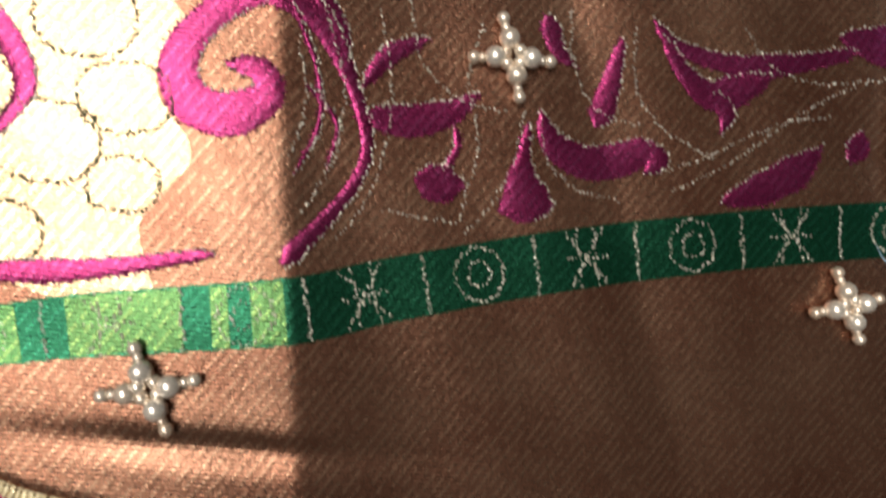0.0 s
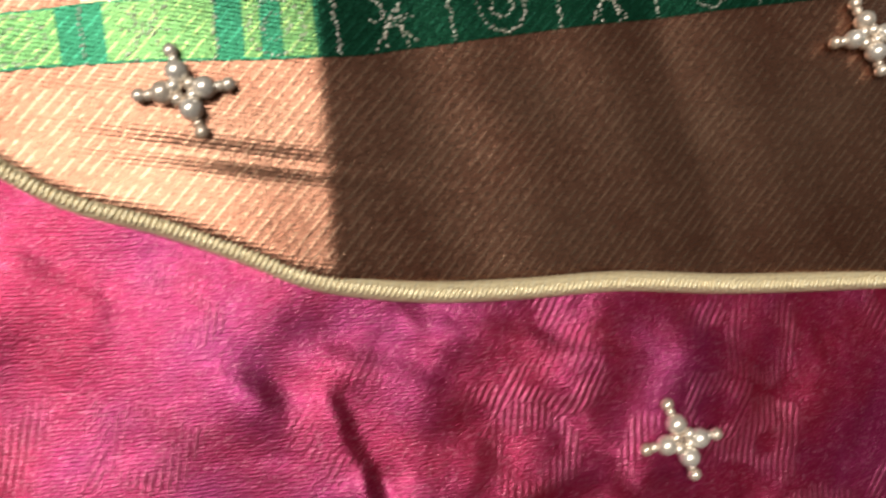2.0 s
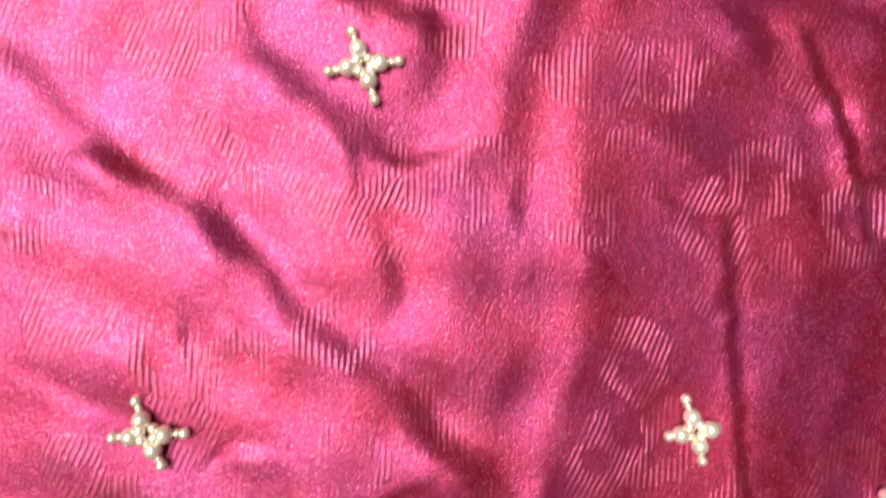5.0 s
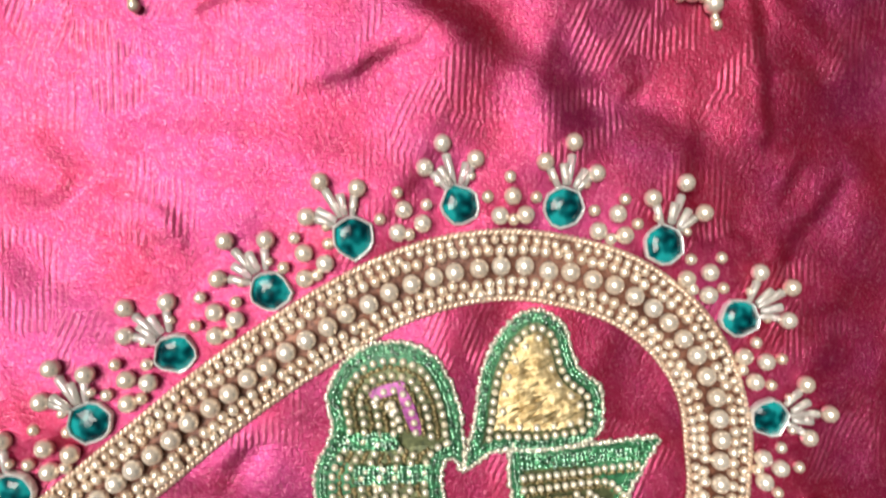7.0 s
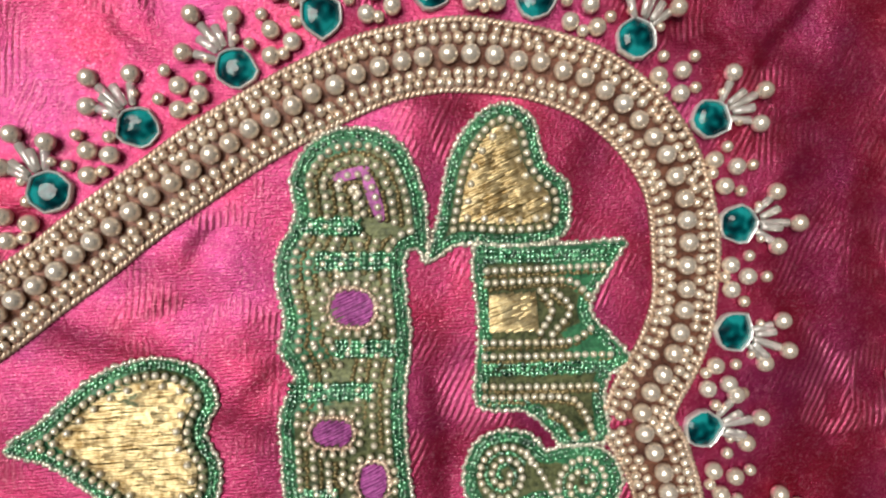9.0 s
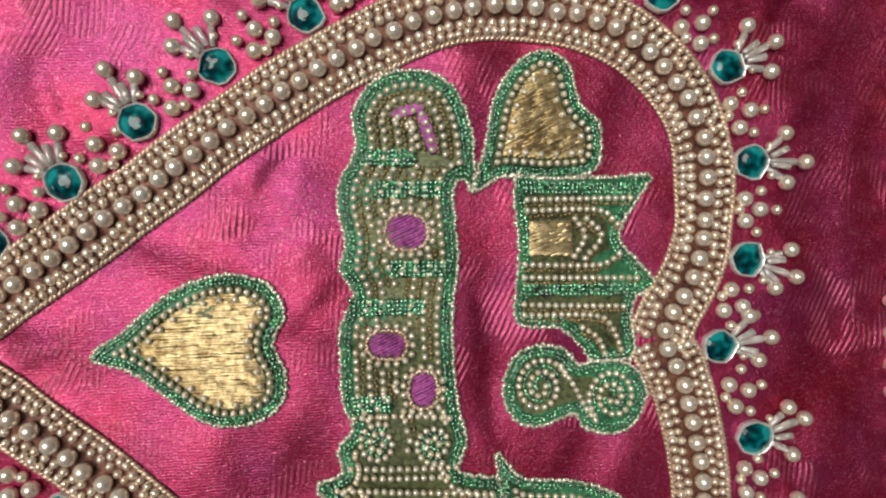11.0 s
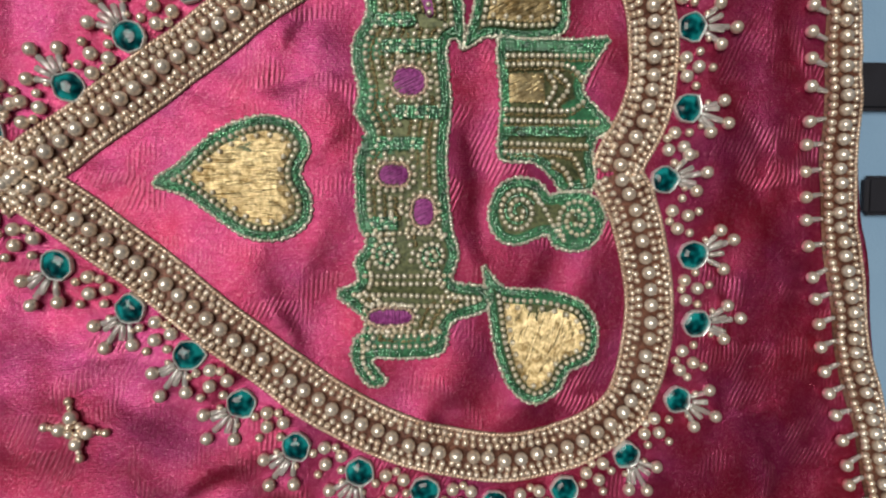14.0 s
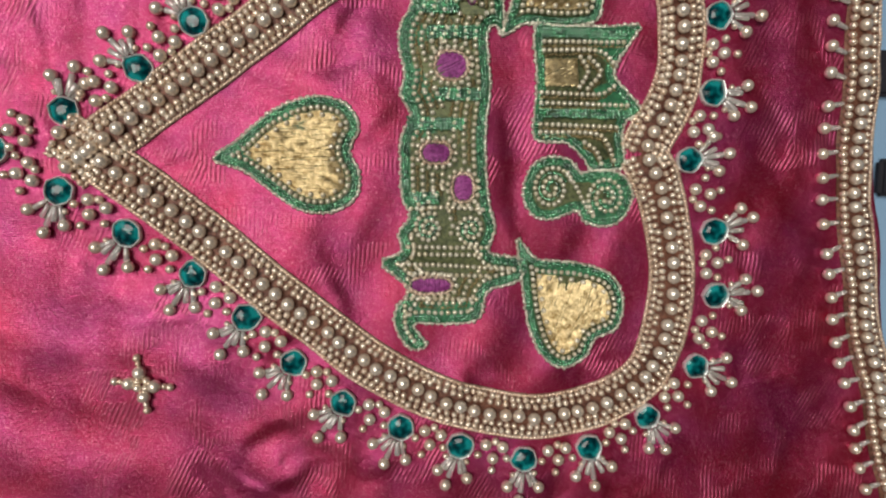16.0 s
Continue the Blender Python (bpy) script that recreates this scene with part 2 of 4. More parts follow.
def joined(name, base, places, mat):
    """Many copies of one small form in one mesh. places: x, y, z, turn in degrees, size."""
    bv, bf = np.array(base[0]), base[1]
    verts, faces = [], []
    for n, (x, y, z, a, s) in enumerate(places):
        c, q = math.cos(radians(a)) * s, math.sin(radians(a)) * s
        verts.append(np.stack([bv[:, 0] * c - bv[:, 1] * q + x, bv[:, 0] * q + bv[:, 1] * c + y, bv[:, 2] * s + z], 1))
        o = n * len(bv)
        faces += [tuple(i + o for i in f) for f in bf]
    return mesh_of(name, np.concatenate(verts), faces, mat)


def spline(points, closed=False, step=0.5):
    """A smooth line through the points, evenly spaced by about step."""
    p = [np.array(q, float) for q in points]
    n = len(p)
    dense = []
    for i in range(n if closed else n - 1):
        a, b = p[i], p[(i + 1) % n]
        z = p[i - 1] if closed or i > 0 else 2 * a - b
        c = p[(i + 2) % n] if closed or i + 2 < n else 2 * b - a
        for t in np.linspace(0, 1, 24, endpoint=False):
            dense.append(0.5 * (2 * a + (b - z) * t + (2 * z - 5 * a + 4 * b - c) * t * t + (3 * a - z - 3 * b + c) * t ** 3))
    dense.append(p[0] if closed else p[-1])
    return even(np.array(dense), step, closed)


def even(line, step, closed=False):
    s = np.r_[0, np.cumsum(np.hypot(*np.diff(line[:, :2], axis=0).T))]
    n = max(2, int(round(s[-1] / step)))
    q = np.linspace(0, s[-1], n + 1)
    out = np.stack([np.interp(q, s, line[:, k]) for k in range(line.shape[1])], 1)
    return out[:-1] if closed else out


def normals(line, closed=False):
    """Unit vectors to the left of the way along the line."""
    d = np.roll(line, -1, 0) - np.roll(line, 1, 0) if closed else np.gradient(line, axis=0)
    d = d / (np.hypot(d[:, 0], d[:, 1])[:, None] + 1e-9)
    return np.stack([-d[:, 1], d[:, 0]], 1)


def inside(pt, poly):
    x, y = pt
    hit = False
    for (ax, ay), (bx, by) in zip(poly, np.roll(poly, -1, 0)):
        if (ay > y) != (by > y) and x < (bx - ax) * (y - ay) / (by - ay) + ax:
            hit = not hit
    return hit


def away(pt, poly):
    return float(np.min(np.hypot(poly[:, 0] - pt[0], poly[:, 1] - pt[1])))


def inset(poly, d):
    """The closed line d inside a closed counter-clockwise line, without its loops."""
    q = poly + normals(poly, True) * d
    keep = [k for k in range(len(q)) if inside(q[k], poly) and away(q[k], poly) > abs(d) * 0.93]
    return q[keep]


def ellipse(cx, cy, rx, ry, turn=0, n=48):
    a = np.linspace(0, 2 * math.pi, n, endpoint=False)
    c, s = math.cos(radians(turn)), math.sin(radians(turn))
    u, v = rx * np.sign(np.cos(a)) * abs(np.cos(a)) ** 0.8, ry * np.sign(np.sin(a)) * abs(np.sin(a)) ** 0.8
    return np.stack((cx + u * c - v * s, cy + u * s + v * c), 1)


# ---- the lie of the cloth ----
# folds: from x, y to x, y, half width, height
FOLDS = (
    (-46, 124, -21, 101.5, 3.4, -2.2), (-21, 101.5, 8, 72, 3.2, -2.2), (8, 72, 26, 56, 3.4, -1.8),
    (60, 126, 64.5, 116, 0.8, -1.6), (64.5, 116, 69.5, 99, 0.9, -2.0), (69, 106, 88, 114, 2.2, -1.6),
    (48.3, 101, 51.2, 53, 0.7, -0.9), (60, 131.5, 72, 128, 2.4, -1.6), (70, 136, 94, 131, 1.8, -1.3),
    (-14, 139.5, 7, 129, 2.6, -1.8), (2, 143, 20, 139, 2.8, -1.4), (-15, 124, -1, 114, 3.4, -1.8),
    (27, 143, 33, 138, 2.2, -1.2), (28, 57, 40, 53, 2.6, -1.0), (56, 51, 63, 52.5, 1.8, -0.8),
    (53, 36, 60, 45, 1.2, -0.9), (-36, 50, -42, 55, 3.0, -0.9), (48, 40, 64, 35, 2.0, -0.8),
    (-22, 3, -9, 6.5, 1.6, -0.6), (-16, -8, -12, -4, 1.4, -0.5), (7, 32, 15, 29.5, 1.8, -0.6),
    (-78, -30, -58, -39, 3.0, -1.0), (62, -16, 70, -25, 3.0, -1.0), (68, 15, 72, 5, 2.2, -0.7),
    (-9, -53.5, 14, -57, 2.0, -0.6), (60, -78, 90, -79, 3.0, -1.0), (9, -8, 11, -26, 1.8, -0.7),
    (88, 124, 104, 100, 2.2, 2.2), (104, 131, 120, 126, 2.5, -1.4), (-30, 58, -10, 52, 3, -0.7),
)


HEM_LINE = spline(((-60, 192), (-20, 178), (8, 162), (20.5, 154.5), (30.5, 149), (41, 146), (49, 143.2), (56.5, 140.2), (63.5, 138.9), (72, 138.3), (82, 138.6), (95, 139.4), (110, 139), (126, 139.3), (141, 139.7), (170, 141))) - np.array((0, 0.7))

fold_rnd = random.Random(21)
PLAIN = ((-49, -15, -27, 2), (-15, 16, -54, 31), (10, 39, -58, 34))
CREASES = [(*f[:4], f[4] * 1.15, f[5] * 0.45, 0.0) for f in FOLDS]
for many, half_lo, half_hi, wide_lo, wide_hi, deep in ((170, 2.5, 9.0, 0.9, 2.6, 0.32), (170, 1.0, 4.0, 0.5, 1.0, 0.32)):
    for _ in range(many):
        cx, cy = fold_rnd.uniform(-115, 130), fold_rnd.uniform(-105, 138)
        ang, half, wide = fold_rnd.gauss(-0.6, 0.9), fold_rnd.uniform(half_lo, half_hi), fold_rnd.uniform(wide_lo, wide_hi)
        bend = fold_rnd.uniform(-0.5, 0.5)
        if any(x0 < cx < x1 and y0 < cy < y1 for x0, x1, y0, y1 in PLAIN):
            continue
        CREASES.append((cx - half * math.cos(ang), cy - half * math.sin(ang), cx + half * math.cos(ang), cy + half * math.sin(ang), wide, -wide * fold_rnd.uniform(0.3, 1.0) * deep, bend))


def silk_shape(x, y):
    """Each fold drops steeply along its middle and climbs back gently on both sides."""
    z = np.zeros_like(x)
    for ax, ay, bx, by, w, h, bend in CREASES:
        dx, dy = bx - ax, by - ay
        if -dy * 0.9 + dx * 0.3 < 0:
            ax, ay, bx, by, dx, dy = bx, by, ax, ay, -dx, -dy
        size = math.hypot(dx, dy)
        t = ((x - ax) * dx + (y - ay) * dy) / size
        d = (dx * (y - ay) - dy * (x - ax)) / size
        d = d + 0.2 * w * np.sin(t / (1.3 * w) + ax) + 0.1 * w * np.sin(t / (0.55 * w) + ay)
        if bend:
            d = d + bend * (t - size / 2) ** 2 / size
            fade = np.exp(-1.3 * ((t - size / 2) / (size / 2 + 0.8 * w)) ** 2)
        else:
            fade = np.exp(-(np.maximum(0, np.maximum(-t, t - size)) / (1.8 * w)) ** 2)
        u = d / w
        z = z + h * fade * 1.5 * u / (1 + u * u) * np.exp(-(u / 5) ** 2)
    z = z + 0.42 * np.sin(x / 9.0 + 0.8 * np.sin(y / 13)) * np.sin(y / 11.0 + 1.1 * np.sin(x / 17))
    z = z + 0.40 * np.sin(x / 5.3 + y / 8.9 + 1.7 * np.sin(y / 14.3)) * np.sin(y / 4.7 - x / 11.0 + 1.6 * np.sin(x / 12.1 + 2.0))
    c = np.sin(x / 3.1 + y / 5.1 + 1.5 * np.sin(y / 8.3)) * np.sin(y / 3.7 - x / 6.7 + 1.3 * np.sin(x / 7.1))
    z = z + 0.15 * c + 0.2 * np.clip(c - 0.45, 0, 1)
    under = np.clip((y - np.interp(x, HEM_LINE[:, 0], HEM_LINE[:, 1]) - 1.0) / 4.0, 0, 1)
    return z - 6.0 * under * under * (3 - 2 * under)


GX, GY, GS = -155.0, -155.0, 0.6
SHAPE = silk_shape(*np.meshgrid(np.arange(GX, 166, GS), np.arange(GY, 170, GS), indexing="ij"))


def silk_z(x, y):
    """The height of the silk, between the points of the net above."""
    u = np.clip((np.asarray(x, float) - GX) / GS, 0, SHAPE.shape[0] - 1.001)
    v = np.clip((np.asarray(y, float) - GY) / GS, 0, SHAPE.shape[1] - 1.001)
    i, j = np.floor(u).astype(int), np.floor(v).astype(int)
    p, q = u - i, v - j
    return (SHAPE[i, j] * (1 - p) + SHAPE[i + 1, j] * p) * (1 - q) + (SHAPE[i, j + 1] * (1 - p) + SHAPE[i + 1, j + 1] * p) * q


def hem_y(x):
    return np.interp(x, HEM_LINE[:, 0], HEM_LINE[:, 1])


def gold_z(x, y):
    x, y = np.asarray(x, float), np.asarray(y, float)
    d = np.clip((y - hem_y(x)) / 3.2, 0, 1)
    z = -0.3 + 2.2 * np.sqrt(np.clip(1 - (1 - d) ** 2, 0, 1))
    c1, c2 = 58.0 + (171 - y) * 0.07, 100.5 + (171 - y) * 0.30
    z = z - 0.0004 * np.clip(c1 - x, 0, 45) ** 2 - 2.6 * np.tanh(np.clip(x - c1, 0, 60) / 13) + 0.085 * np.clip(x - c2, 0, 70)
    e = y - (154 - 0.10 * (x - 45))
    z = z - 0.8 * np.exp(-(e / 1.6) ** 2) * np.exp(-((x - 52) / 16) ** 2)
    z = z + 0.05 * np.sin(x / 3.4 + 0.6 + np.sin(y / 6)) * np.sin(y / 3.6 + x / 9) * np.clip((x - c1) / 5, 0, 1)
    z = z + 0.13 * np.sin(x / 4.1 + y / 3.3) * np.sin(y / 6.1 - x / 9)
    return z


def cloth_grid(name, xs, ys, left, right, low, z, mat):
    """A sheet between two sides and over a lower edge."""
    verts, faces = [], []
    for u in xs:
        for v in ys:
            yy = v if low is None else None
            if low is None:
                x = left(v) + (right(v) - left(v)) * u
            else:
                x = left(0) + (right(0) - left(0)) * u
                yy = low(x) + (1 - (1 - v) ** 0.8) * (260 - low(x)) if v < 1 else 260.0
            verts.append((x, yy, 0))
    a = np.array(verts)
    a[:, 2] = z(a[:, 0], a[:, 1])
    n = len(ys)
    for i in range(len(xs) - 1):
        for j in range(n - 1):
            k = i * n + j
            faces.append((k, k + n, k + n + 1, k + 1))
    return mesh_of(name, a, faces, mat)


# ---- ground, mat ----
def slab(name, x0, x1, y0, y1, z0, z1, mat, round_=1.0):
    bm = bmesh.new()
    bmesh.ops.create_cube(bm, size=1, matrix=Matrix.LocRotScale(((x0 + x1) / 2 * MM, (y0 + y1) / 2 * MM, (z0 + z1) / 2 * MM), None, ((x1 - x0) * MM, (y1 - y0) * MM, (z1 - z0) * MM)))
    bmesh.ops.bevel(bm, geom=bm.edges, offset=round_ * MM, segments=3, affect="EDGES")
    me = bpy.data.meshes.new(name)
    bm.to_mesh(me)
    me.materials.append(mat)
    return me


ground = part("ground", mesh_of("ground", [(-40000, -40000, -30), (40000, -40000, -30), (40000, 40000, -30), (-40000, 40000, -30)], [(0, 1, 2, 3)], EARTH, False))
tagged(ground, "plain grey floor under the mat", "floor", kind="structure")
mat_ob = part("floor_mat", slab("floor_mat", -700, 900, -700, 800, -29.9, -8, SHEET, 4))
tagged(mat_ob, "pale blue padded mat lying under the garment", "mat")

# ---- the pink silk ----
EDGE = spline(((112, -150), (99, -95), (93, -67.5), (89.3, -45.5), (86.8, -28.5), (85, -15), (84.3, 0), (83.6, 18), (86, 40), (104, 68), (134, 95), (152, 125), (158, 165)))
silk = part("silk_cloth", cloth_grid("silk_cloth", np.linspace(0, 1, 400), np.linspace(-150, 165, 500), lambda y: -150.0, lambda y: float(np.interp(y, EDGE[:, 1], EDGE[:, 0])), None, silk_z, SILK))
tagged(silk, "wrinkled magenta pink brocade silk with woven leaf pattern", "fabric")
thick = silk.modifiers.new("thickness", "SOLIDIFY")
thick.thickness, thick.offset = 0.0004, -1


# ---- the gold border ----
border = thing("gold_border", "gold zari woven saree border with rolled hem, on pink silk", "fabric")
gx = np.linspace(0, 1, 260)
gy = np.r_[np.linspace(0, 0.04, 14)[:-1], np.linspace(0.04, 1, 120)]
gold_me = cloth_grid("gold_sheet", gx, gy, lambda y: -60.0, lambda y: 166.0, hem_y, gold_z, GOLD)
gs = part("gold_sheet", gold_me, border)
thick = gs.modifiers.new("thickness", "SOLIDIFY")
thick.thickness, thick.offset = 0.0004, -1


def strip(name, line, widths, z, lift, mat, across=5, round_=0.0, closed=False):
    """A band along a line, laid on a surface."""
    nm = normals(line, closed)
    widths = np.broadcast_to(widths, len(line))
    verts, faces = [], []
    for p, n, w in zip(line, nm, widths):
        for k in np.linspace(-1, 1, across):
            q = p + n * w * k
            verts.append((q[0], q[1], lift + round_ * math.sqrt(max(0.0, 1 - k * k))))
    a = np.array(verts)
    a[:, 2] += z(a[:, 0], a[:, 1])
    m = len(line)
    for i in range(m if closed else m - 1):
        for j in range(across - 1):
            o, q = i * across + j, ((i + 1) % m) * across + j
            faces.append((o, q, q + 1, o + 1))
    return mesh_of(name, a, faces, mat)


hem_in = HEM_LINE[(HEM_LINE[:, 0] > -58) & (HEM_LINE[:, 0] < 165)]
part("hem_roll", strip("hem_roll", hem_in + normals(hem_in) * 0.85, 1.3, lambda x, y: 0 * x - 0.1, 0.0, HEM, 11, 1.72), border, label="bright rolled gold hem")
stitch = [(p[0] + 0.1, p[1] + 0.8, 1.70, 62 + rnd.gauss(0, 5), rnd.uniform(0.85, 1.1)) for p in even(hem_in, 0.62)]
st_ob = part("hem_stitching", joined("hem_stitching", ball(0.30, 6, 4, 0.6, 3.0), stitch, HEM), border)
st_ob["kind"] = "stuff"

g_mid = spline(((-40, 175), (0, 165.5), (20, 164.8), (28.2, 165.7), (37.5, 167), (58.3, 168.9), (69.7, 171.4), (90.5, 175.4), (112.8, 178.7), (133, 181), (150, 182.4)), step=0.6)
g_wid = np.interp(g_mid[:, 0], (-40, 28, 37, 58, 70, 100, 137), (3.2, 3.1, 3.4, 3.75, 3.8, 3.8, 3.6))
green = part("green_band", strip("green_band", g_mid, g_wid, gold_z, 0.14, GREEN, 9), border, label="woven green band with tinsel motifs")


def dots(line, pitch):
    e = even(np.asarray(line, float), pitch)
    return [(p[0] + rnd.uniform(-0.22, 0.22), p[1] + rnd.uniform(-0.22, 0.22), float(gold_z(p[0], p[1])) + 0.22, rnd.uniform(0, 180), rnd.uniform(0.6, 1.3)) for p in e]


stitch_form = ball(0.125, 6, 4, 0.6, 1.8)
# gold and green woven fields in the green band, light on its left part painted yellow green, with plain green bars
# between
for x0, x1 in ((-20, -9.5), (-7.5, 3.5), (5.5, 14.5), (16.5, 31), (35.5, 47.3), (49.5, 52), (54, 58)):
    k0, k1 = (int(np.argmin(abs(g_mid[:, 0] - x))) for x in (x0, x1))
    part("lit_woven_field", strip("lit_woven_field", g_mid[k0:k1], g_wid[k0:k1] * 0.93, gold_z, 0.20, LIT_GREEN, 7), green, label="woven field of the green band, painted yellow green as lit")

for n, cx in enumerate(np.arange(-20.5, 136, 6.7)):
    k = int(np.argmin(abs(g_mid[:, 0] - cx)))
    c, w = g_mid[k], g_wid[k]
    up = normals(g_mid)[k]
    if up[1] < 0:
        up = -up
    side = np.array((up[1], -up[0]))
    if n % 2 == 0:
        places = dots([c - up * w * 0.9, c + up * w * 0.9], 0.3)
        name = "tinsel_bar"
    elif n % 4 == 1:
        places = []
        for s in (-1, 1):
            places += dots([c + side * 2.4 * s - up * w * 0.85, c - side * 2.4 * s + up * w * 0.85], 0.45)
            places += dots([c + side * 1.2 * s - up * w * 0.9, c + side * 0.9 * s, c + side * 1.2 * s + up * w * 0.9], 0.6)
        places += dots([c - side * 2.6, c + side * 2.6], 0.6)
        name = "tinsel_flower"
    else:
        ang = np.linspace(0, 2 * math.pi, 40)
        places = dots([c + side * 3.0 * math.cos(a) + up * w * 0.85 * math.sin(a) for a in ang], 0.42)
        places += dots([c + side * 1.4 * math.cos(a) + up * w * 0.4 * math.sin(a) for a in ang], 0.5)
        name = "tinsel_ring"
    part(name, joined(name, stitch_form, places, TINSEL), green)["kind"] = "stuff"


def stroke(points, widths):
    line = spline(points, step=0.5)
    w = np.interp(np.linspace(0, 1, len(line)), np.linspace(0, 1, len(widths)), widths)
    ends = np.clip(np.minimum(np.arange(len(line)), np.arange(len(line))[::-1]) / 4 + 0.25, 0, 1)
    part("woven_motif", strip("woven_motif", line, w * ends, gold_z, 0.12, MAGENTA, 7, 0.12), border, label="magenta woven scroll motif")
    for s in (-1, 1):
        rim = line + normals(line) * (w * ends * s)[:, None]
        part("motif_outline", joined("motif_outline", stitch_form, dots(rim, 0.5), TINSEL if s > 0 else MAGENTA), border)["kind"] = "stuff"


stroke(((53, 205), (60, 201.5), (64.6, 193), (65.8, 186.5), (63, 181), (57, 174)), (2.2, 1.6, 0.8, 0.7, 0.8, 1.2))
stroke(((57, 207), (49.5, 201), (45.8, 195.5), (47, 191.2), (51, 190), (54.8, 192.3), (54, 195), (50.5, 195.3)), (2.0, 2.2, 1.6, 1.9, 2.3, 2.4, 1.6, 0.8))
stroke(((65.5, 191.3), (70, 191), (75, 192.2), (79, 195)), (1.2, 2.0, 1.6, 0.5))
stroke(((71.5, 184.6), (74.5, 184), (77.5, 184)), (1.8, 2.3, 1.5))
stroke(((75, 185.5), (76.5, 188.5), (76, 191)), (0.6, 0.4, 0.6))
stroke(((85.2, 192), (84.6, 186), (85.2, 182.5), (85.5, 179.9)), (0.5, 0.8, 2.6, 4.2))
stroke(((86.5, 193.5), (88.5, 189.5), (93, 187.6), (98, 188.5), (101.3, 190.5)), (0.5, 1.7, 2.1, 2.2, 1.6))
stroke(((96.5, 203), (95.5, 198), (94, 192)), (0.6, 1.3, 1.8))
stroke(((87, 205), (88.5, 201), (91, 199)), (1.6, 1.1, 0.4))
stroke(((110.5, 183.5), (116, 185.6), (120, 188), (123.3, 191.3)), (0.8, 2.0, 2.4, 0.4))
stroke(((127, 189.5), (128.2, 191.3), (128.6, 193.5)), (1.3, 1.8, 0.9))
stroke(((124.5, 205), (129.5, 204.4), (136, 203.8)), (0.8, 2.6, 2.4))
stroke(((101.5, 203.5), (105, 199), (109, 196.8), (116, 199.5)), (0.5, 1.2, 2.3, 0.8))
stroke(((108.5, 197), (110.5, 194.5), (109.8, 192)), (1.2, 1.2, 0.5))
stroke(((100.2, 205.4), (102.7, 202.9), (106.6, 201.5), (113, 200.6), (120.3, 201.6), (126.9, 203.3)), (0.5, 0.9, 1.2, 1.5, 1.0, 0.8))
stroke(((65, 194.3), (68.1, 198.4), (72.7, 200.8)), (0.5, 1.2, 0.5))
stroke(((100.3, 190.4), (102, 188.4), (100.2, 186.5)), (0.7, 1.4, 0.8))
stroke(((59.6, 204), (62.2, 200.5), (63.4, 197)), (1.6, 1.3, 0.5))
# glare on the gold ground painted as a pale patch, with a ring pattern
pale_line = spline(((30, 171.2), (33, 180), (34, 190), (34, 200), (36, 215)))
part("lit_ground", strip("lit_ground", pale_line, 11.5 + 2.0 * np.sin(np.arange(len(pale_line)) / 4), gold_z, 0.10, LIT_GOLD, 31), border, label="gold woven ground, painted pale where it catches the light")
for cx, cy, r in ((33, 186, 5.2), (40.5, 191, 4.6), (36.5, 199, 5.0), (40.5, 182, 3.6), (29, 176.5, 3.8)):
    loop = ellipse(cx, cy, r, 0.8 * r)
    part("motif_outline", joined("motif_outline", stitch_form, dots(np.vstack((loop, loop[:1])), 0.3), OLIVE), border)["kind"] = "stuff"
stroke(((20, 203), (27, 199), (31, 192), (28, 186)), (2.0, 1.4, 1.2, 0.5))
stroke(((25, 172), (31, 172.5), (38, 173), (50, 175)), (0.9, 1.3, 0.9, 0.6))
stroke(((57, 203), (60, 196), (60.5, 190), (58, 184)), (0.25, 0.3, 0.3, 0.2))
stroke(((59, 194), (62.4, 190), (61.5, 185)), (0.25, 0.3, 0.2))

# dashed cream lines woven into the gold between the motifs
VEINS = (((66.8, 203), (68.5, 194), (67, 184), (63, 177)), ((60.5, 203), (63.0, 195), (62.5, 187), (59, 180)), ((70, 205), (72, 198), (76.5, 194), (82, 193)), ((79, 203), (77.5, 196), (79, 189), (77, 180)),
         ((84.5, 193), (83.5, 187), (81, 182), (78, 178.5)), ((86.5, 193), (87.5, 188), (91, 184.5), (97, 183)), ((98, 204), (98.5, 197), (102.5, 192), (109, 189)), ((103, 187), (110, 190), (117, 193.5), (124, 195)),
         ((104, 184.5), (112, 189), (120, 195), (127, 199)), ((112, 205), (116, 200.5), (123, 199), (131, 200)), ((90, 206), (90.5, 199), (94, 194), (99, 192.5)), ((58, 199), (59, 192), (57.5, 186)), ((68, 180.5), (72, 180), (76.5, 179.5)))
for k, vein in enumerate(VEINS):
    part("woven_line", joined("woven_line", stitch_form, dots(spline(vein), 0.55), TINSEL), border)["kind"] = "stuff"

# ---- pale blue cloth and black straps beside the garment ----
bl = spline(((133.6, 215), (134.8, 195), (136.0, 186), (137.6, 178), (142, 170.5), (150, 163), (170, 158)), step=0.6)
bverts, bfaces = [], []
for i, p in enumerate(bl):
    wav = 0.5 * math.sin(i * 0.9) + 0.35 * math.sin(i * 2.3)
    for k, (d, zz) in enumerate(((0, 3.6), (0.25, 4.8), (0.9, 5.4), (2.2, 5.6 + 0.6 * math.sin(i / 5)), (6, 5.6 + 0.9 * math.sin(i / 4 + 1)), (14, 7.0), (60, 8.0))):
        bverts.append((p[0] - 2.2 + d + wav * (0.8 if d < 3 else 0.2), p[1] + d * 0.35, zz))
for i in range(len(bl) - 1):
    for k in range(6):
        o = i * 7 + k
        bfaces.append((o, o + 1, o + 8, o + 7))
blue = part("blue_cloth", mesh_of("blue_cloth", bverts, bfaces, BLUE))
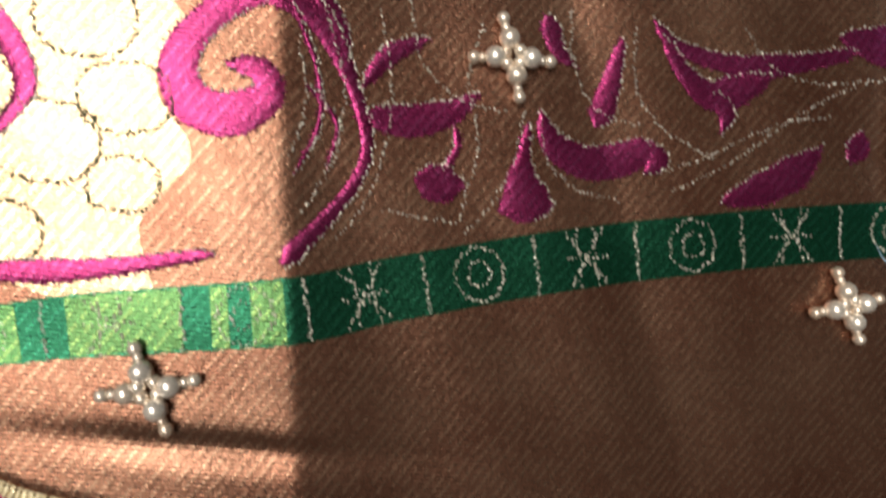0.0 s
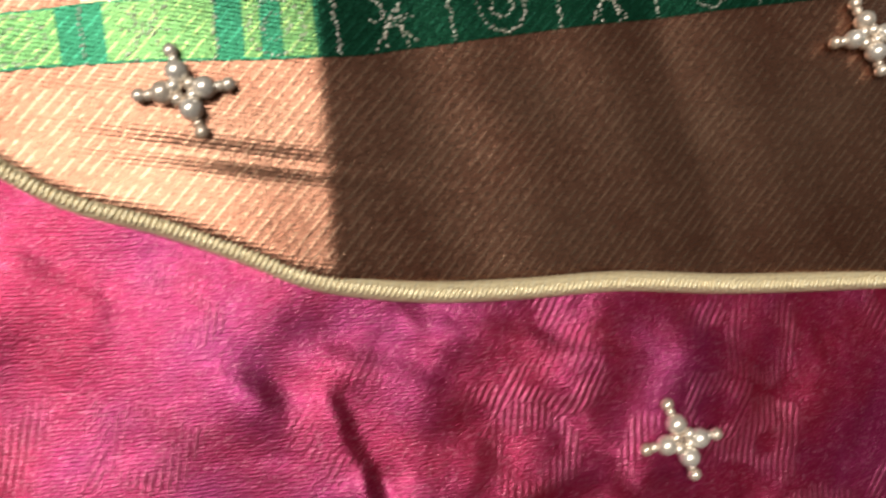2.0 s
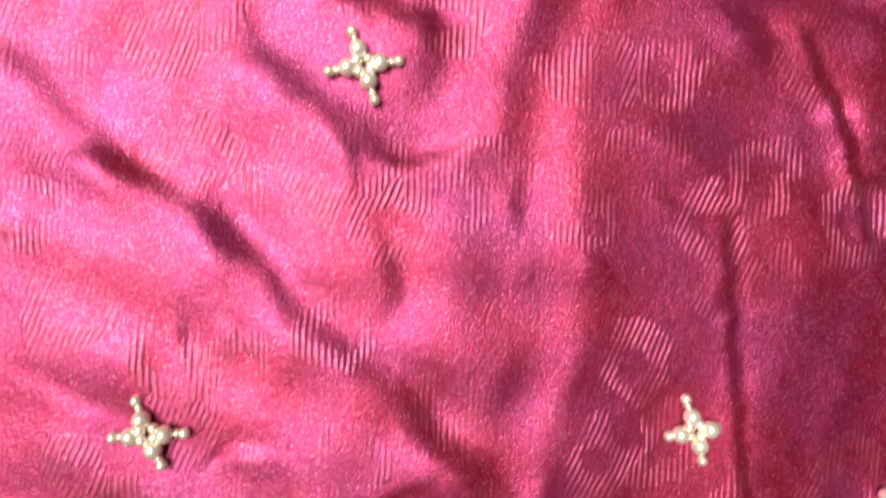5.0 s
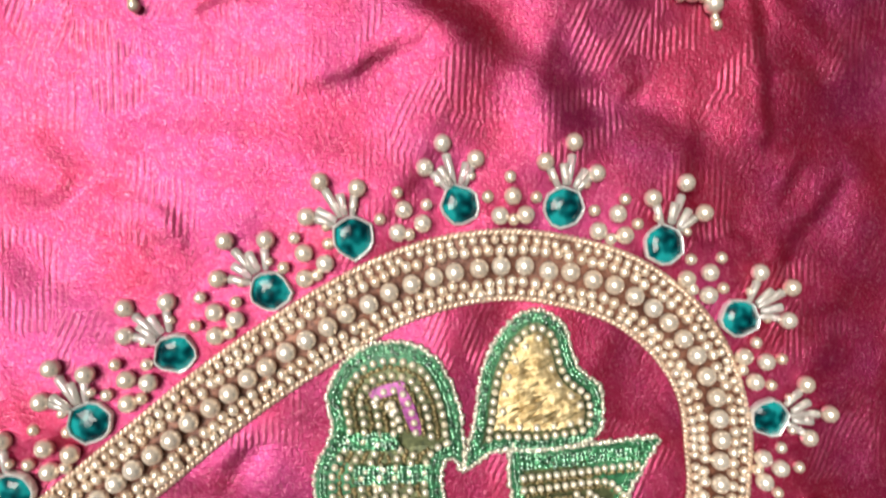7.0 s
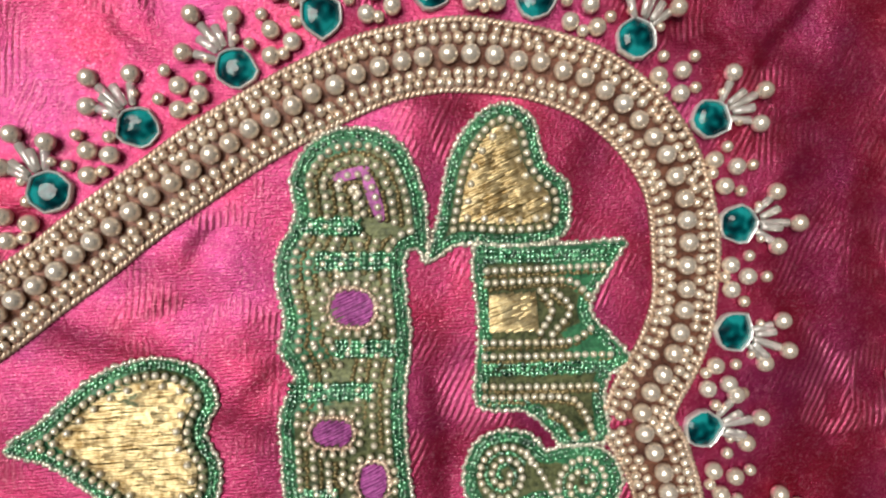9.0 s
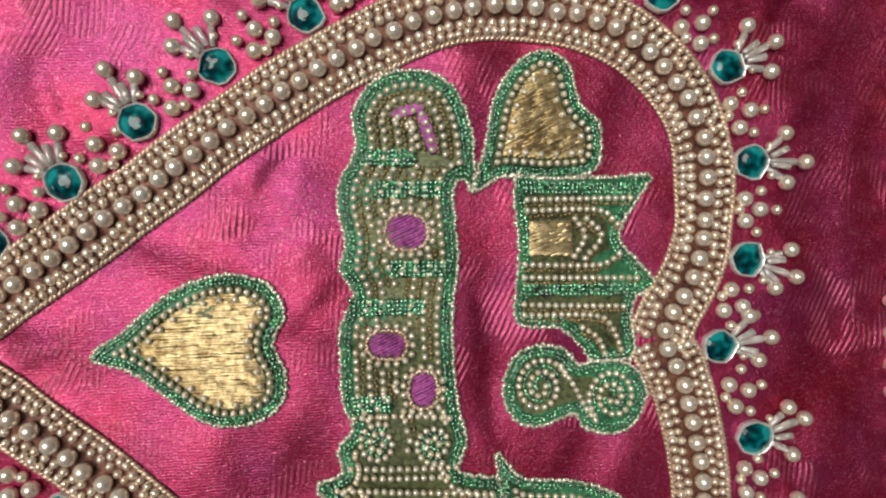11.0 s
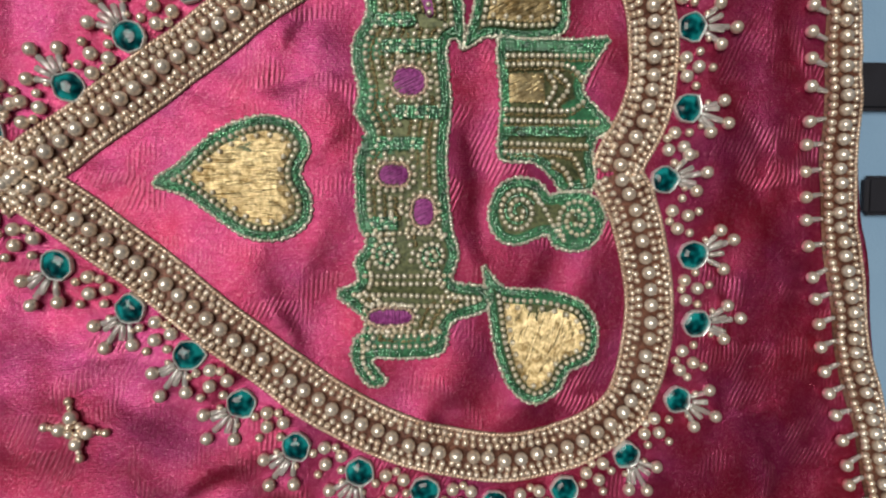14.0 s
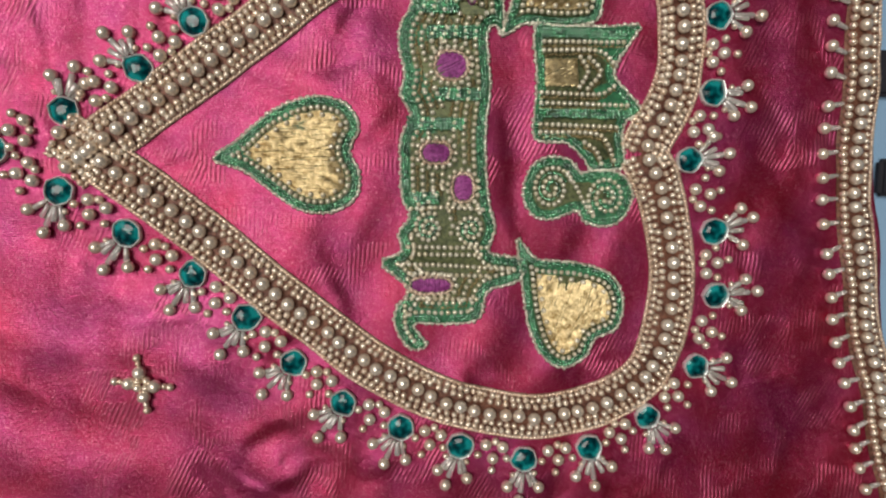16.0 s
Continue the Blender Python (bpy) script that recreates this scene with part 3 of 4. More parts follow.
tagged(blue, "crumpled pale blue cloth with frayed edge beside gold border", "cloth")
thick = blue.modifiers.new("thickness", "SOLIDIFY")
thick.thickness, thick.offset = 0.0007, -1
fray = spline(((135.5, 175.5), (133.0, 175.9), (131.6, 177.2), (131.0, 178.8)), step=0.3)
part("loose_thread", joined("loose_thread", ball(0.3, 6, 4), [(p[0], p[1], 5.2 - 0.1 * i, 0, 1.1 - 0.04 * i) for i, p in enumerate(fray)], BLUE), blue)
for y0, y1, x0 in ((1, 10.5, 88), (-20, -12, 91)):
    sp = part("black_strap", slab("black_strap", x0, 260, y0, y1, -8.0, -5.6, BLACK, 0.8))
    tagged(sp, "flat black webbing strap lying on the blue mat", "strap", "straps on the mat")

# ---- beads ----
PEARL_BIG = mesh_of("pearl", *ball(1.27, 16, 10), PEARL)
PEARL_MID = mesh_of("pearl", *ball(1.2, 14, 9), PEARL)
PEARL_SMALL = mesh_of("small_bead", *ball(0.82, 12, 8), SEED)
SEED_ME = mesh_of("seed_bead", *ball(0.84, 10, 7, 0.95, 0.86), SEED)
SEED_SMALL = mesh_of("seed_bead", *ball(0.66, 10, 7, 0.95, 0.9), SEED)
CREAM_ME = mesh_of("bead", *ball(0.49, 10, 7), PALE)


def tube(length, r0, r1, mat, seg=8):
    verts, faces = [], []
    prof = ((0, r0 * 0.6), (length * 0.06, r0), (length * 0.94, r1), (length, r1 * 0.6))
    for x, r in prof:
        for j in range(seg):
            a = 2 * math.pi * (j + 0.5) / seg
            verts.append((x, r * math.cos(a), r * math.sin(a)))
    for i in range(3):
        for j in range(seg):
            k = (j + 1) % seg
            faces.append((i * seg + j, i * seg + k, (i + 1) * seg + k, (i + 1) * seg + j))
    faces += [tuple(range(seg))[::-1], tuple(range(3 * seg, 4 * seg))]
    return mesh_of("bugle", verts, faces, mat)


BUGLE_LONG, BUGLE_SHORT = tube(4.2, 0.46, 0.66, GLASS), tube(2.9, 0.44, 0.62, GLASS)


def surface(x, y):
    return float(gold_z(x, y)) + 0.1 if y > hem_y(x) else float(silk_z(x, y))


# ---- small four-armed bead flowers ----
def bead_flower(x, y, turn, label, arms=(1, 1, 1, 1), size=1.0):
    t = thing("bead_flower", label, "bead flower", (x, y, surface(x, y)), turn, "small bead flowers")
    for k in range(4):
        a = radians(90 * k + (8 if k % 2 else -4) + rnd.uniform(-5, 5))
        c, s, f = size * math.cos(a), size * math.sin(a), arms[k]
        part("pearl", PEARL_BIG, t, (2.15 * c, 2.15 * s, 1.1 + rnd.uniform(0, 0.3)))
        part("spacer", SEED_SMALL, t, (3.65 * c * f, 3.65 * s * f, 0.8))
        part("tip_bead", PEARL_SMALL, t, (4.65 * c * f, 4.65 * s * f, 0.8))
        b = a + math.pi / 4
        part("seed_bead", PEARL_SMALL, t, (1.05 * math.cos(b), 1.05 * math.sin(b), 0.9 + rnd.uniform(0, 0.6)))
    return t


ON_SILK = "four armed gold bead flower sewn on pink silk"
ON_GOLD = "four armed antique gold bead flower sewn on gold border"
bead_flower(82.5, 199.2, 4, ON_GOLD)
bead_flower(43.9, 160.4, 12, ON_GOLD)
bead_flower(127.7, 170.9, 16, ON_GOLD)
bead_flower(-1.3, 123.5, 8, ON_SILK)
bead_flower(101.5, 120.3, 12, ON_SILK)
bead_flower(-31.6, 75.7, 6, ON_SILK)
bead_flower(43.4, 72.1, 10, ON_SILK, (0.7, 1, 0.8, 1))
bead_flower(-60.3, -56.4, -3, ON_SILK, size=1.12)
bead_flower(93, 97, 20, ON_SILK)

# ---- the heart-shaped beaded frame ----
UPPER = spline(((36.3, -11.8), (38.1, -8), (41.4, -2), (43.3, 5), (43.3, 13), (41.7, 20.6), (37.7, 27.3), (31.6, 32.4), (24, 35.5), (15.1, 36.9), (6.3, 36.1), (-2.5, 33.1), (-13.4, 27.3), (-24.2, 20.2), (-34.2, 12.6), (-48.8, 1.7), (-62.2, -8.0), (-72, -15.2)), step=0.25)
LOWER = spline(((36.3, -11.8), (39.5, -17.5), (41.9, -26.1), (43.3, -35.9), (42.5, -45.8), (39.3, -55.4), (31.6, -61.2), (22.7, -63.9), (13.9, -64.3), (2.9, -62.2), (-7.8, -58.3), (-18.3, -52), (-28.5, -43.9), (-36.6, -37.2), (-48.3, -27.2), (-59.7, -18.3), (-73, -9)), step=0.25)
heart_frame = thing("heart_frame", "heart shaped frame of gold pearls and seed beads on silk", "bead border")


def lay(name, me, line, pitch, lift, parent, left):
    """Beads set along a line; returns how many more may be objects of their own."""
    rest = []
    pts = even(line, pitch)
    for p, n in zip(pts, normals(pts)):
        along = math.degrees(math.atan2(-n[0], n[1])) + rnd.gauss(0, 9)
        z = surface(p[0], p[1]) + lift + rnd.uniform(-0.06, 0.06)
        q = p + np.array((rnd.gauss(0, 0.10), rnd.gauss(0, 0.10)))
        if left > 0:
            part(name, me, parent, (q[0], q[1], z), along)
            left -= 1
        else:
            rest.append((q[0], q[1], z, along, rnd.uniform(0.9, 1.08)))
    return left, rest


flat = lambda x, y: silk_z(x, y)
seeds_left, seeds_rest = 290, []
for side, line in ((-1, UPPER), (1, LOWER)):
    nm = normals(line) * side
    part("padding", strip("padding", line, 4.3, flat, 0.12, PAD, 9, 0.35), heart_frame, label="brown thread padding")
    lay("pearl", PEARL_BIG, line[6:], 3.02, 1.45, heart_frame, 999)
    for off, pitch in ((2.15, 1.55), (-2.15, 1.55), (3.5, 1.4), (-3.45, 1.35)):
        row = line + nm * off
        keep = np.ones(len(row), bool)
        other = LOWER if side < 0 else UPPER
        for i in range(0, len(row)):
            if away(row[i], other) < 1.9:
                keep[i] = False
        row = row[keep]
        seeds_left, more = lay("seed_bead", SEED_ME if abs(off) < 3 else SEED_SMALL, row, pitch, 0.75, heart_frame, seeds_left)
        seeds_rest += more
    for off in (4.5, -4.3):
        row = even(line + nm * off, 0.75)
        d = normals(row)
        cord = [(p[0], p[1], surface(p[0], p[1]) + 0.4, math.degrees(math.atan2(-n[0], n[1])) + 35, 1.0) for p, n in zip(row, d) if away(p, LOWER if side < 0 else UPPER) > 3.2]
        ob = part("twisted_cord", joined("twisted_cord", ball(0.36, 7, 5, 0.9, 1.9), cord, CORD), heart_frame, label="twisted gold cord edge")
        ob["kind"] = "stuff"
ob = part("seed_beading", joined("seed_beading", ball(0.74, 8, 6, 0.95, 0.86), seeds_rest, SEED), heart_frame)
ob["kind"] = "stuff"

# ---- teal stones round the heart, sprays and clusters between them ----
STONES = ((-85, -12.5), (-72.4, -4.9), (-58.6, 2.8), (-48.2, 11.3), (-38.4, 19.6), (-27.7, 27.8), (-15.4, 35.1), (-4.5, 41.6), (9.4, 45), (23.1, 44.3),
          (36, 38.8), (46.2, 28.6), (50.5, 14.8), (50, 0), (45.6, -13), (51.5, -27), (52.6, -39.9), (49.3, -54.6), (39.6, -65.1), (27.5, -71.2),
          (14.2, -73.3), (1.1, -70.3), (-10.8, -66.2), (-22.1, -60.8), (-31.8, -52.6), (-40.5, -43.6), (-50.2, -35.3), (-61.8, -27.3), (-73.8, -19.6))
BOTH = np.concatenate((UPPER, LOWER))


def stone_meshes(sides, seed):
    r = random.Random(seed)
    n = 15
    ang = [2 * math.pi * k / n for k in range(n)]
    point, sharp = r.uniform(0, 2 * math.pi), r.uniform(0.03, 0.16)
    rad = []
    for a in ang:
        b = (a - point) % (2 * math.pi / sides) - math.pi / sides
        flat_side = math.cos(math.pi / sides) / math.cos(b)
        off = math.atan2(math.sin(a - point), math.cos(a - point))
        rad.append(0.30 + 0.78 * flat_side + sharp * math.exp(-(off / 0.45) ** 2))

    def ring(rr, z):
        return [(rr * q * math.cos(a), rr * q * math.sin(a), z) for a, q in zip(ang, rad)]
    def rings(rows, cap):
        verts = [p for row in rows for p in row]
        faces = [(i * n + j, i * n + (j + 1) % n, (i + 1) * n + (j + 1) % n, (i + 1) * n + j) for i in range(len(rows) - 1) for j in range(n)]
        if cap:
            faces.append(tuple(range((len(rows) - 1) * n, len(rows) * n)))
        return verts, faces
    setting = mesh_of("setting", *rings([ring(2.62, 0), ring(2.70, 0.5), ring(2.66, 1.0), ring(2.55, 1.22), ring(2.38, 1.12), ring(2.30, 0.5)], False), SILVER, False)
    gem = mesh_of("gem", *rings([ring(2.34, 0.4), ring(2.30, 0.7), ring(1.7, 1.1), ring(1.05, 1.32), ring(0.5, 1.4)], True), GEM, False)
    return setting, gem


KINDS = [stone_meshes(s, k) for k, s in enumerate((5, 6, 5, 7, 6, 5))]


def spray(x, y, turn):
    t = thing("bead_spray", "three clear bugles tipped with small gold pearls", "bead spray", (x, y, surface(x, y)), turn, "sprays round the heart")
    for a, far, me in ((-33, 6.3, BUGLE_SHORT), (2, 8.2, BUGLE_LONG), (35, 6.5, BUGLE_SHORT)):
        a += rnd.uniform(-6, 6)
        c, s = math.cos(radians(a)), math.sin(radians(a))
        far += rnd.uniform(-0.4, 0.3)
        part("bugle", me, t, (2.6 * c, 2.6 * s * 0.8, 0.75), a, tilt=(rnd.uniform(0, 60), 0))
        part("pearl", PEARL_MID, t, (far * c, far * s, 0.95))
    for side in (-1, 1):
        part("bugle", BUGLE_SHORT, t, (2.5, 0.6 * side, 1.35), side * rnd.uniform(6, 30), tilt=(rnd.uniform(0, 60), rnd.uniform(-8, 8)))
        part("seed_bead", SEED_SMALL, t, (rnd.uniform(2.6, 3.4), 2.2 * side, 0.6))
    return t


def cluster(x, y, turn):
    t = thing("bead_cluster", "triangle of gold pearls with seed beads", "bead cluster", (x, y, surface(x, y)), turn, "clusters between the stones")
    for px, py in ((-1.1, 1.75), (-0.9, -1.75), (1.5, 0.1)):
        part("pearl", PEARL_MID, t, (px + rnd.uniform(-0.2, 0.2), py + rnd.uniform(-0.2, 0.2), 1.0))
    for px, py in ((3.9, rnd.uniform(-0.5, 0.5)), (1.3, 3.1), (1.2, -3.1), (-1.9, 0)):
        part("seed_bead", PEARL_SMALL, t, (px + rnd.uniform(-0.25, 0.25), py + rnd.uniform(-0.25, 0.25), 0.8))
    return t


for k, (x, y) in enumerate(STONES):
    j = int(np.argmin(np.hypot(BOTH[:, 0] - x, BOTH[:, 1] - y)))
    o = np.array((x, y)) - BOTH[j]
    turn = math.degrees(math.atan2(o[1], o[0]))
    if k == 0:
        turn = 180.0
    if k == 14:
        turn = 4.0
    sm, gm = KINDS[k % 6]
    t = thing("stone", "faceted teal stone in a white silver setting", "stone", (x, y, surface(x, y)), rnd.uniform(0, 360), "teal stones round the heart")
    tip = (rnd.uniform(-9, 9), rnd.uniform(-9, 9))
    part("setting", sm, t, label="silver rim", tilt=tip)
    part("gem", gm, t, label="dark teal faceted gem", tilt=tip)
    spray(x + 0.2 * math.cos(radians(turn)), y + 0.2 * math.sin(radians(turn)), turn + rnd.uniform(-8, 8))
for k in range(len(STONES)):
    (ax, ay), (bx, by) = STONES[k], STONES[(k + 1) % len(STONES)]
    mx, my = (ax + bx) / 2, (ay + by) / 2
    j = int(np.argmin(np.hypot(BOTH[:, 0] - mx, BOTH[:, 1] - my)))
    o = np.array((mx, my)) - BOTH[j]
    d = np.hypot(*o)
    o = o / d
    fx, fy = BOTH[j] + o * max(7.0, min(d, 8.0))
    cluster(fx, fy, math.degrees(math.atan2(o[1], o[0])))

# ---- beaded edge of the garment ----
EDGE_BEADS = spline(((78.5, 60), (79.3, 35), (79.9, 18), (80.3, 9.4), (80.6, -1.2), (80.5, -12), (81, -23), (82.4, -34.1), (84.6, -45.4), (87.6, -57), (90.3, -67.5), (96, -88), (104, -112)), step=0.25)
trim = thing("beaded_edge", "edge trim of gold pearls and seed beads in three rows", "bead border")
nm = normals(EDGE_BEADS)
part("padding", strip("padding", EDGE_BEADS, 3.6, flat, 0.15, PAD, 9, 0.5), trim, label="dark brown thread padding")
lay("pearl", PEARL_MID, EDGE_BEADS, 2.75, 1.35, trim, 999)
lay("seed_bead", SEED_ME, EDGE_BEADS - nm * 2.35, 1.55, 0.9, trim, 140)
lay("seed_bead", SEED_SMALL, EDGE_BEADS - nm * -2.1, 1.35, 0.9, trim, 150)
row = even(EDGE_BEADS + nm * 3.6, 0.75)
part("twisted_cord", joined("twisted_cord", ball(0.34, 7, 5, 0.9, 1.7), [(p[0], p[1], surface(p[0], p[1]) + 0.35, 60, 1) for p in row], CORD), trim)["kind"] = "stuff"
for k, p in enumerate(even(EDGE_BEADS, 4.7)):
    t = thing("bead_fringe", "single gold pearl on a clear bugle along the edge", "bead fringe", (p[0] - 3.1, p[1], surface(p[0] - 3, p[1])), 180 + (-22 if p[1] > 0 else 22) * (1 if abs(p[1] + 15) > 14 else 0.3) + rnd.uniform(-8, 8), "fringe along the edge")
    part("bugle", BUGLE_SHORT, t, (0.3, 0, 0.6))
    part("pearl", PEARL_MID, t, (3.9, 0, 0.95))


# ---- raised embroidery ----
def raised(name, poly, lift, mat, parent, label="", edge=0.5):
    """A padded patch with a rounded rim inside a closed line."""
    bm = bmesh.new()
    low = [bm.verts.new((p[0] * MM, p[1] * MM, (surface(*p) + 0.02) * MM)) for p in poly]
    q = poly + normals(poly, True) * edge * 0.35
    top = [bm.verts.new((p[0] * MM, p[1] * MM, (surface(*b) + lift) * MM)) for p, b in zip(q, poly)]
    n = len(low)
    for i in range(n):
        bm.faces.new((low[i], low[(i + 1) % n], top[(i + 1) % n], top[i]))
    for tri in tessellate_polygon([[Vector((p[0], p[1], 0)) for p in q]]):
        f = bm.faces.new([top[i] for i in tri])
        f.normal_update()
        if f.normal.z < 0:
            f.normal_flip()
    me = bpy.data.meshes.new(name)
    bm.to_mesh(me)
    bm.free()
    me.materials.append(mat)
    return part(name, me, parent, label=label)


def ccw(poly):
    x, y = poly[:, 0], poly[:, 1]
    return poly if np.sum(x * np.roll(y, -1) - np.roll(x, -1) * y) > 0 else poly[::-1]


def row_of(me, name, line, pitch, lift, parent, closed=True):
    if len(line) < 2:
        return
    line = np.vstack((line, line[:1])) if closed else np.asarray(line, float)
    for p in even(line, pitch, closed):
        part(name, me, parent, (p[0], p[1], surface(*p) + lift + rnd.uniform(-0.05, 0.08)))


def chain(line, lift, parent, mat, form, pitch=0.62, closed=True, slant=35, name="chain_stitch"):
    line = np.vstack((line, line[:1])) if closed else np.asarray(line, float)
    pts = even(line, pitch, False)
    nn = normals(pts)
    places = [(p[0] + rnd.gauss(0, 0.07), p[1] + rnd.gauss(0, 0.07), surface(*p) + lift + rnd.uniform(-0.08, 0.1), math.degrees(math.atan2(-n[0], n[1])) + slant * (1 if i % 2 else -1) + rnd.gauss(0, 14), rnd.uniform(0.75, 1.25)) for i, (p, n) in enumerate(zip(pts, nn))]
    ob = part(name, joined(name, form, places, mat), parent)
    ob["kind"] = "stuff"


GREEN_FORM, CORD_FORM = ball(0.30, 6, 4, 0.8, 1.5), ball(0.32, 6, 4, 0.9, 1.7)


def satin(poly, lift, parent, angle, pitch=0.34, mat=SATIN, label="gold satin stitch filling"):
    """Straight thread stitches that fill a closed line."""
    c, s = math.cos(radians(angle)), math.sin(radians(angle))
    rot = np.stack((poly[:, 0] * c + poly[:, 1] * s, -poly[:, 0] * s + poly[:, 1] * c), 1)
    verts, faces = [], []
    for v in np.arange(rot[:, 1].min() + 0.15, rot[:, 1].max(), pitch):
        xs = []
        for (ax, ay), (bx, by) in zip(rot, np.roll(rot, -1, 0)):
            if (ay > v) != (by > v):
                xs.append((bx - ax) * (v - ay) / (by - ay) + ax)
        xs.sort()
        for a, b in zip(xs[::2], xs[1::2]):
            cuts = [a]
            while b - cuts[-1] > 6.5:
                cuts.append(cuts[-1] + rnd.uniform(3.0, 6.0))
            cuts.append(b)
            for u0, u1 in zip(cuts, cuts[1:]):
                o = len(verts)
                v0, v1 = v + rnd.uniform(-0.12, 0.12), v + rnd.uniform(-0.12, 0.12)
                m = 5
                for i in range(m):
                    t = i / (m - 1)
                    u, w = u0 + (u1 - u0) * t, v0 + (v1 - v0) * t
                    zz = lift + 0.22 * math.sin(math.pi * t)
                    for k, (dv, dz) in enumerate(((-0.2, 0), (-0.1, 0.16), (0.1, 0.16), (0.2, 0))):
                        x, y = u * c - (w + dv) * s, u * s + (w + dv) * c
                        verts.append((x, y, zz + dz))
                for i in range(m - 1):
                    for k in range(3):
                        q = o + i * 4 + k
                        faces.append((q, q + 4, q + 5, q + 1))
    a = np.array(verts)
    a[:, 2] += silk_z(a[:, 0], a[:, 1])
    ob = part("satin_fill", mesh_of("satin_fill", a, faces, mat), parent, label=label)
    ob["kind"] = "stuff"


def embroidered_heart(points, angle, label):
    poly = ccw(spline(points, True, 0.4))
    t = thing("embroidered_heart", label, "embroidery")
    raised("padding", poly, 0.45, GREENPAD, t, "green thread padding")
    chain(poly, 0.35, t, TINSEL, CORD_FORM, 0.6, name="outline_cord")
    chain(inset(poly, 0.6), 0.6, t, GREENBEAD, GREEN_FORM)
    chain(inset(poly, 1.1), 0.62, t, GREENBEAD, GREEN_FORM)
    inner = inset(poly, 1.45)
    raised("gold_ground", inner, 0.62, OLIVE, t, "olive gold thread ground")
    row_of(CREAM_ME, "bead", inset(poly, 2.1), 1.25, 1.2, t)
    satin(inset(poly, 2.8), 0.78, t, angle)
    row_of(CREAM_ME, "bead", inset(poly, 3.4), 2.3, 1.3, t)
    return t


embroidered_heart(((-45.8, -13.4), (-41, -9.6), (-36.5, -5.6), (-31.5, -2.7), (-25.7, -1.7), (-20.9, -3.2), (-18.6, -7.2), (-20.4, -11.6), (-18.7, -15.6), (-19.3, -20.4), (-24, -23.3), (-30.2, -22.8), (-36, -18.8), (-40.5, -15.5)), 2, "gold satin heart with beads and teal green outline")
embroidered_heart(((12, -28.5), (15.5, -32.2), (20, -33), (24.5, -33.4), (31, -35.8), (33.8, -41.3), (32.6, -46.5), (28.2, -48.8), (26.2, -52.4), (21.5, -54.4), (17, -51.4), (14.3, -44.3), (13, -36)), 70, "gold satin heart with a broad green beaded outline")
embroidered_heart(((8.8, 10.4), (10.1, 16), (11.7, 23.8), (15, 28.9), (18.9, 30.8), (22.6, 28.6), (24.1, 23.3), (27, 20.4), (27.7, 16.2), (25.9, 12.9), (19, 12.1), (13, 12.4)), 25, "gold satin heart with a green beaded outline")


def panel(points, label):
    poly = ccw(spline(points, True, 0.45))
    t = thing("bead_embroidery", label, "embroidery")
    raised("padding", poly, 0.5, GREENPAD, t, "green thread padding")
    chain(poly, 0.38, t, TINSEL, CORD_FORM, 0.6, name="outline_cord")
    chain(inset(poly, 0.75), 0.62, t, GREENBEAD, GREEN_FORM)
    chain(inset(poly, 1.35), 0.64, t, GREENBEAD, GREEN_FORM)
    raised("olive_ground", inset(poly, 1.7), 0.6, OLIVE, t, "olive gold thread ground")
    return t, poly


def fill_rows(poly, t, start, step, rows, skip=()):
    """Rows of beads and chain stitch that follow the outline inwards."""
    for k in range(rows):
        for d, bead in ((start + k * step, True), (start + k * step + step / 2, False)):
            q = [p for p in inset(poly, d) if all(((p[0] - cx) / rx) ** 2 + ((p[1] - cy) / ry) ** 2 > 1 for cx, cy, rx, ry in skip)]
            runs, run = [], []
            for p in q:
                if run and np.hypot(*(p - run[-1])) > 1.6:
                    runs.append(run)
                    run = []
                run.append(p)
            runs.append(run)
            for run in runs:
                if len(run) > 3 and bead:
                    row_of(CREAM_ME, "bead", np.array(run), 1.3, 0.98, t, False)
                elif len(run) > 3:
                    chain(np.array(run), 0.72, t, BRONZE, GREEN_FORM, closed=False)


# the tall panel: plain bars of beads and violet fields
tall, tall_poly = panel(((8.6, 10.2), (8.2, 19), (5.4, 25.3), (0.3, 27.6), (-5.3, 26.3), (-8.7, 21.5), (-8.4, 16.3), (-10.6, 12), (-11, 8), (-10, 2.7), (-10.7, -1), (-8.8, -5), (-10.6, -9), (-10.8, -15), (-10.4, -21), (-9, -24), (-11.2, -27.5), (-10.6, -31),
                        (-14.4, -33.3), (-9.4, -38.4), (-11.6, -42), (-11.8, -46), (-9, -50.2), (-5.8, -49.6), (-8.2, -45.4), (-2, -45.4), (4.5, -44.4), (6.3, -39), (12.6, -36.6), (13, -32.6), (6.6, -31.2), (7.5, -26.5), (6.2, -20.5), (5.4, -9), (6.3, 0), (5.6, 10), (7.2, 12)),
                        "tall green beaded panel with gold bead bars and violet fields")
for cx, cy, rx, ry in ((-1.2, 4.3, 3.0, 2.5), (-4.0, -12.0, 2.8, 1.9), (1.2, -18.6, 1.9, 2.6), (-4.9, -37.6, 4.2, 1.5)):
    rx, ry = rx * 0.9, ry * 0.9
    loop = ellipse(cx, cy, rx, ry)
    raised("violet_field", loop, 0.75, VIOLET, tall, "violet thread field")
    satin(loop, 0.72, tall, 25 if ry > 1.6 else 90, 0.42, VIOLET, "violet thread stitches")
    chain(ellipse(cx, cy, rx + 0.4, ry + 0.4), 0.85, tall, CORD, CORD_FORM, 0.55, name="field_cord")
    row_of(CREAM_ME, "bead", ellipse(cx, cy, rx + 1.2, ry + 1.1), 1.35, 1.0, tall)
SPIRALS = ((-5.3, -26.4, 3.0, 1), (2.8, -26.6, 3.0, -1))
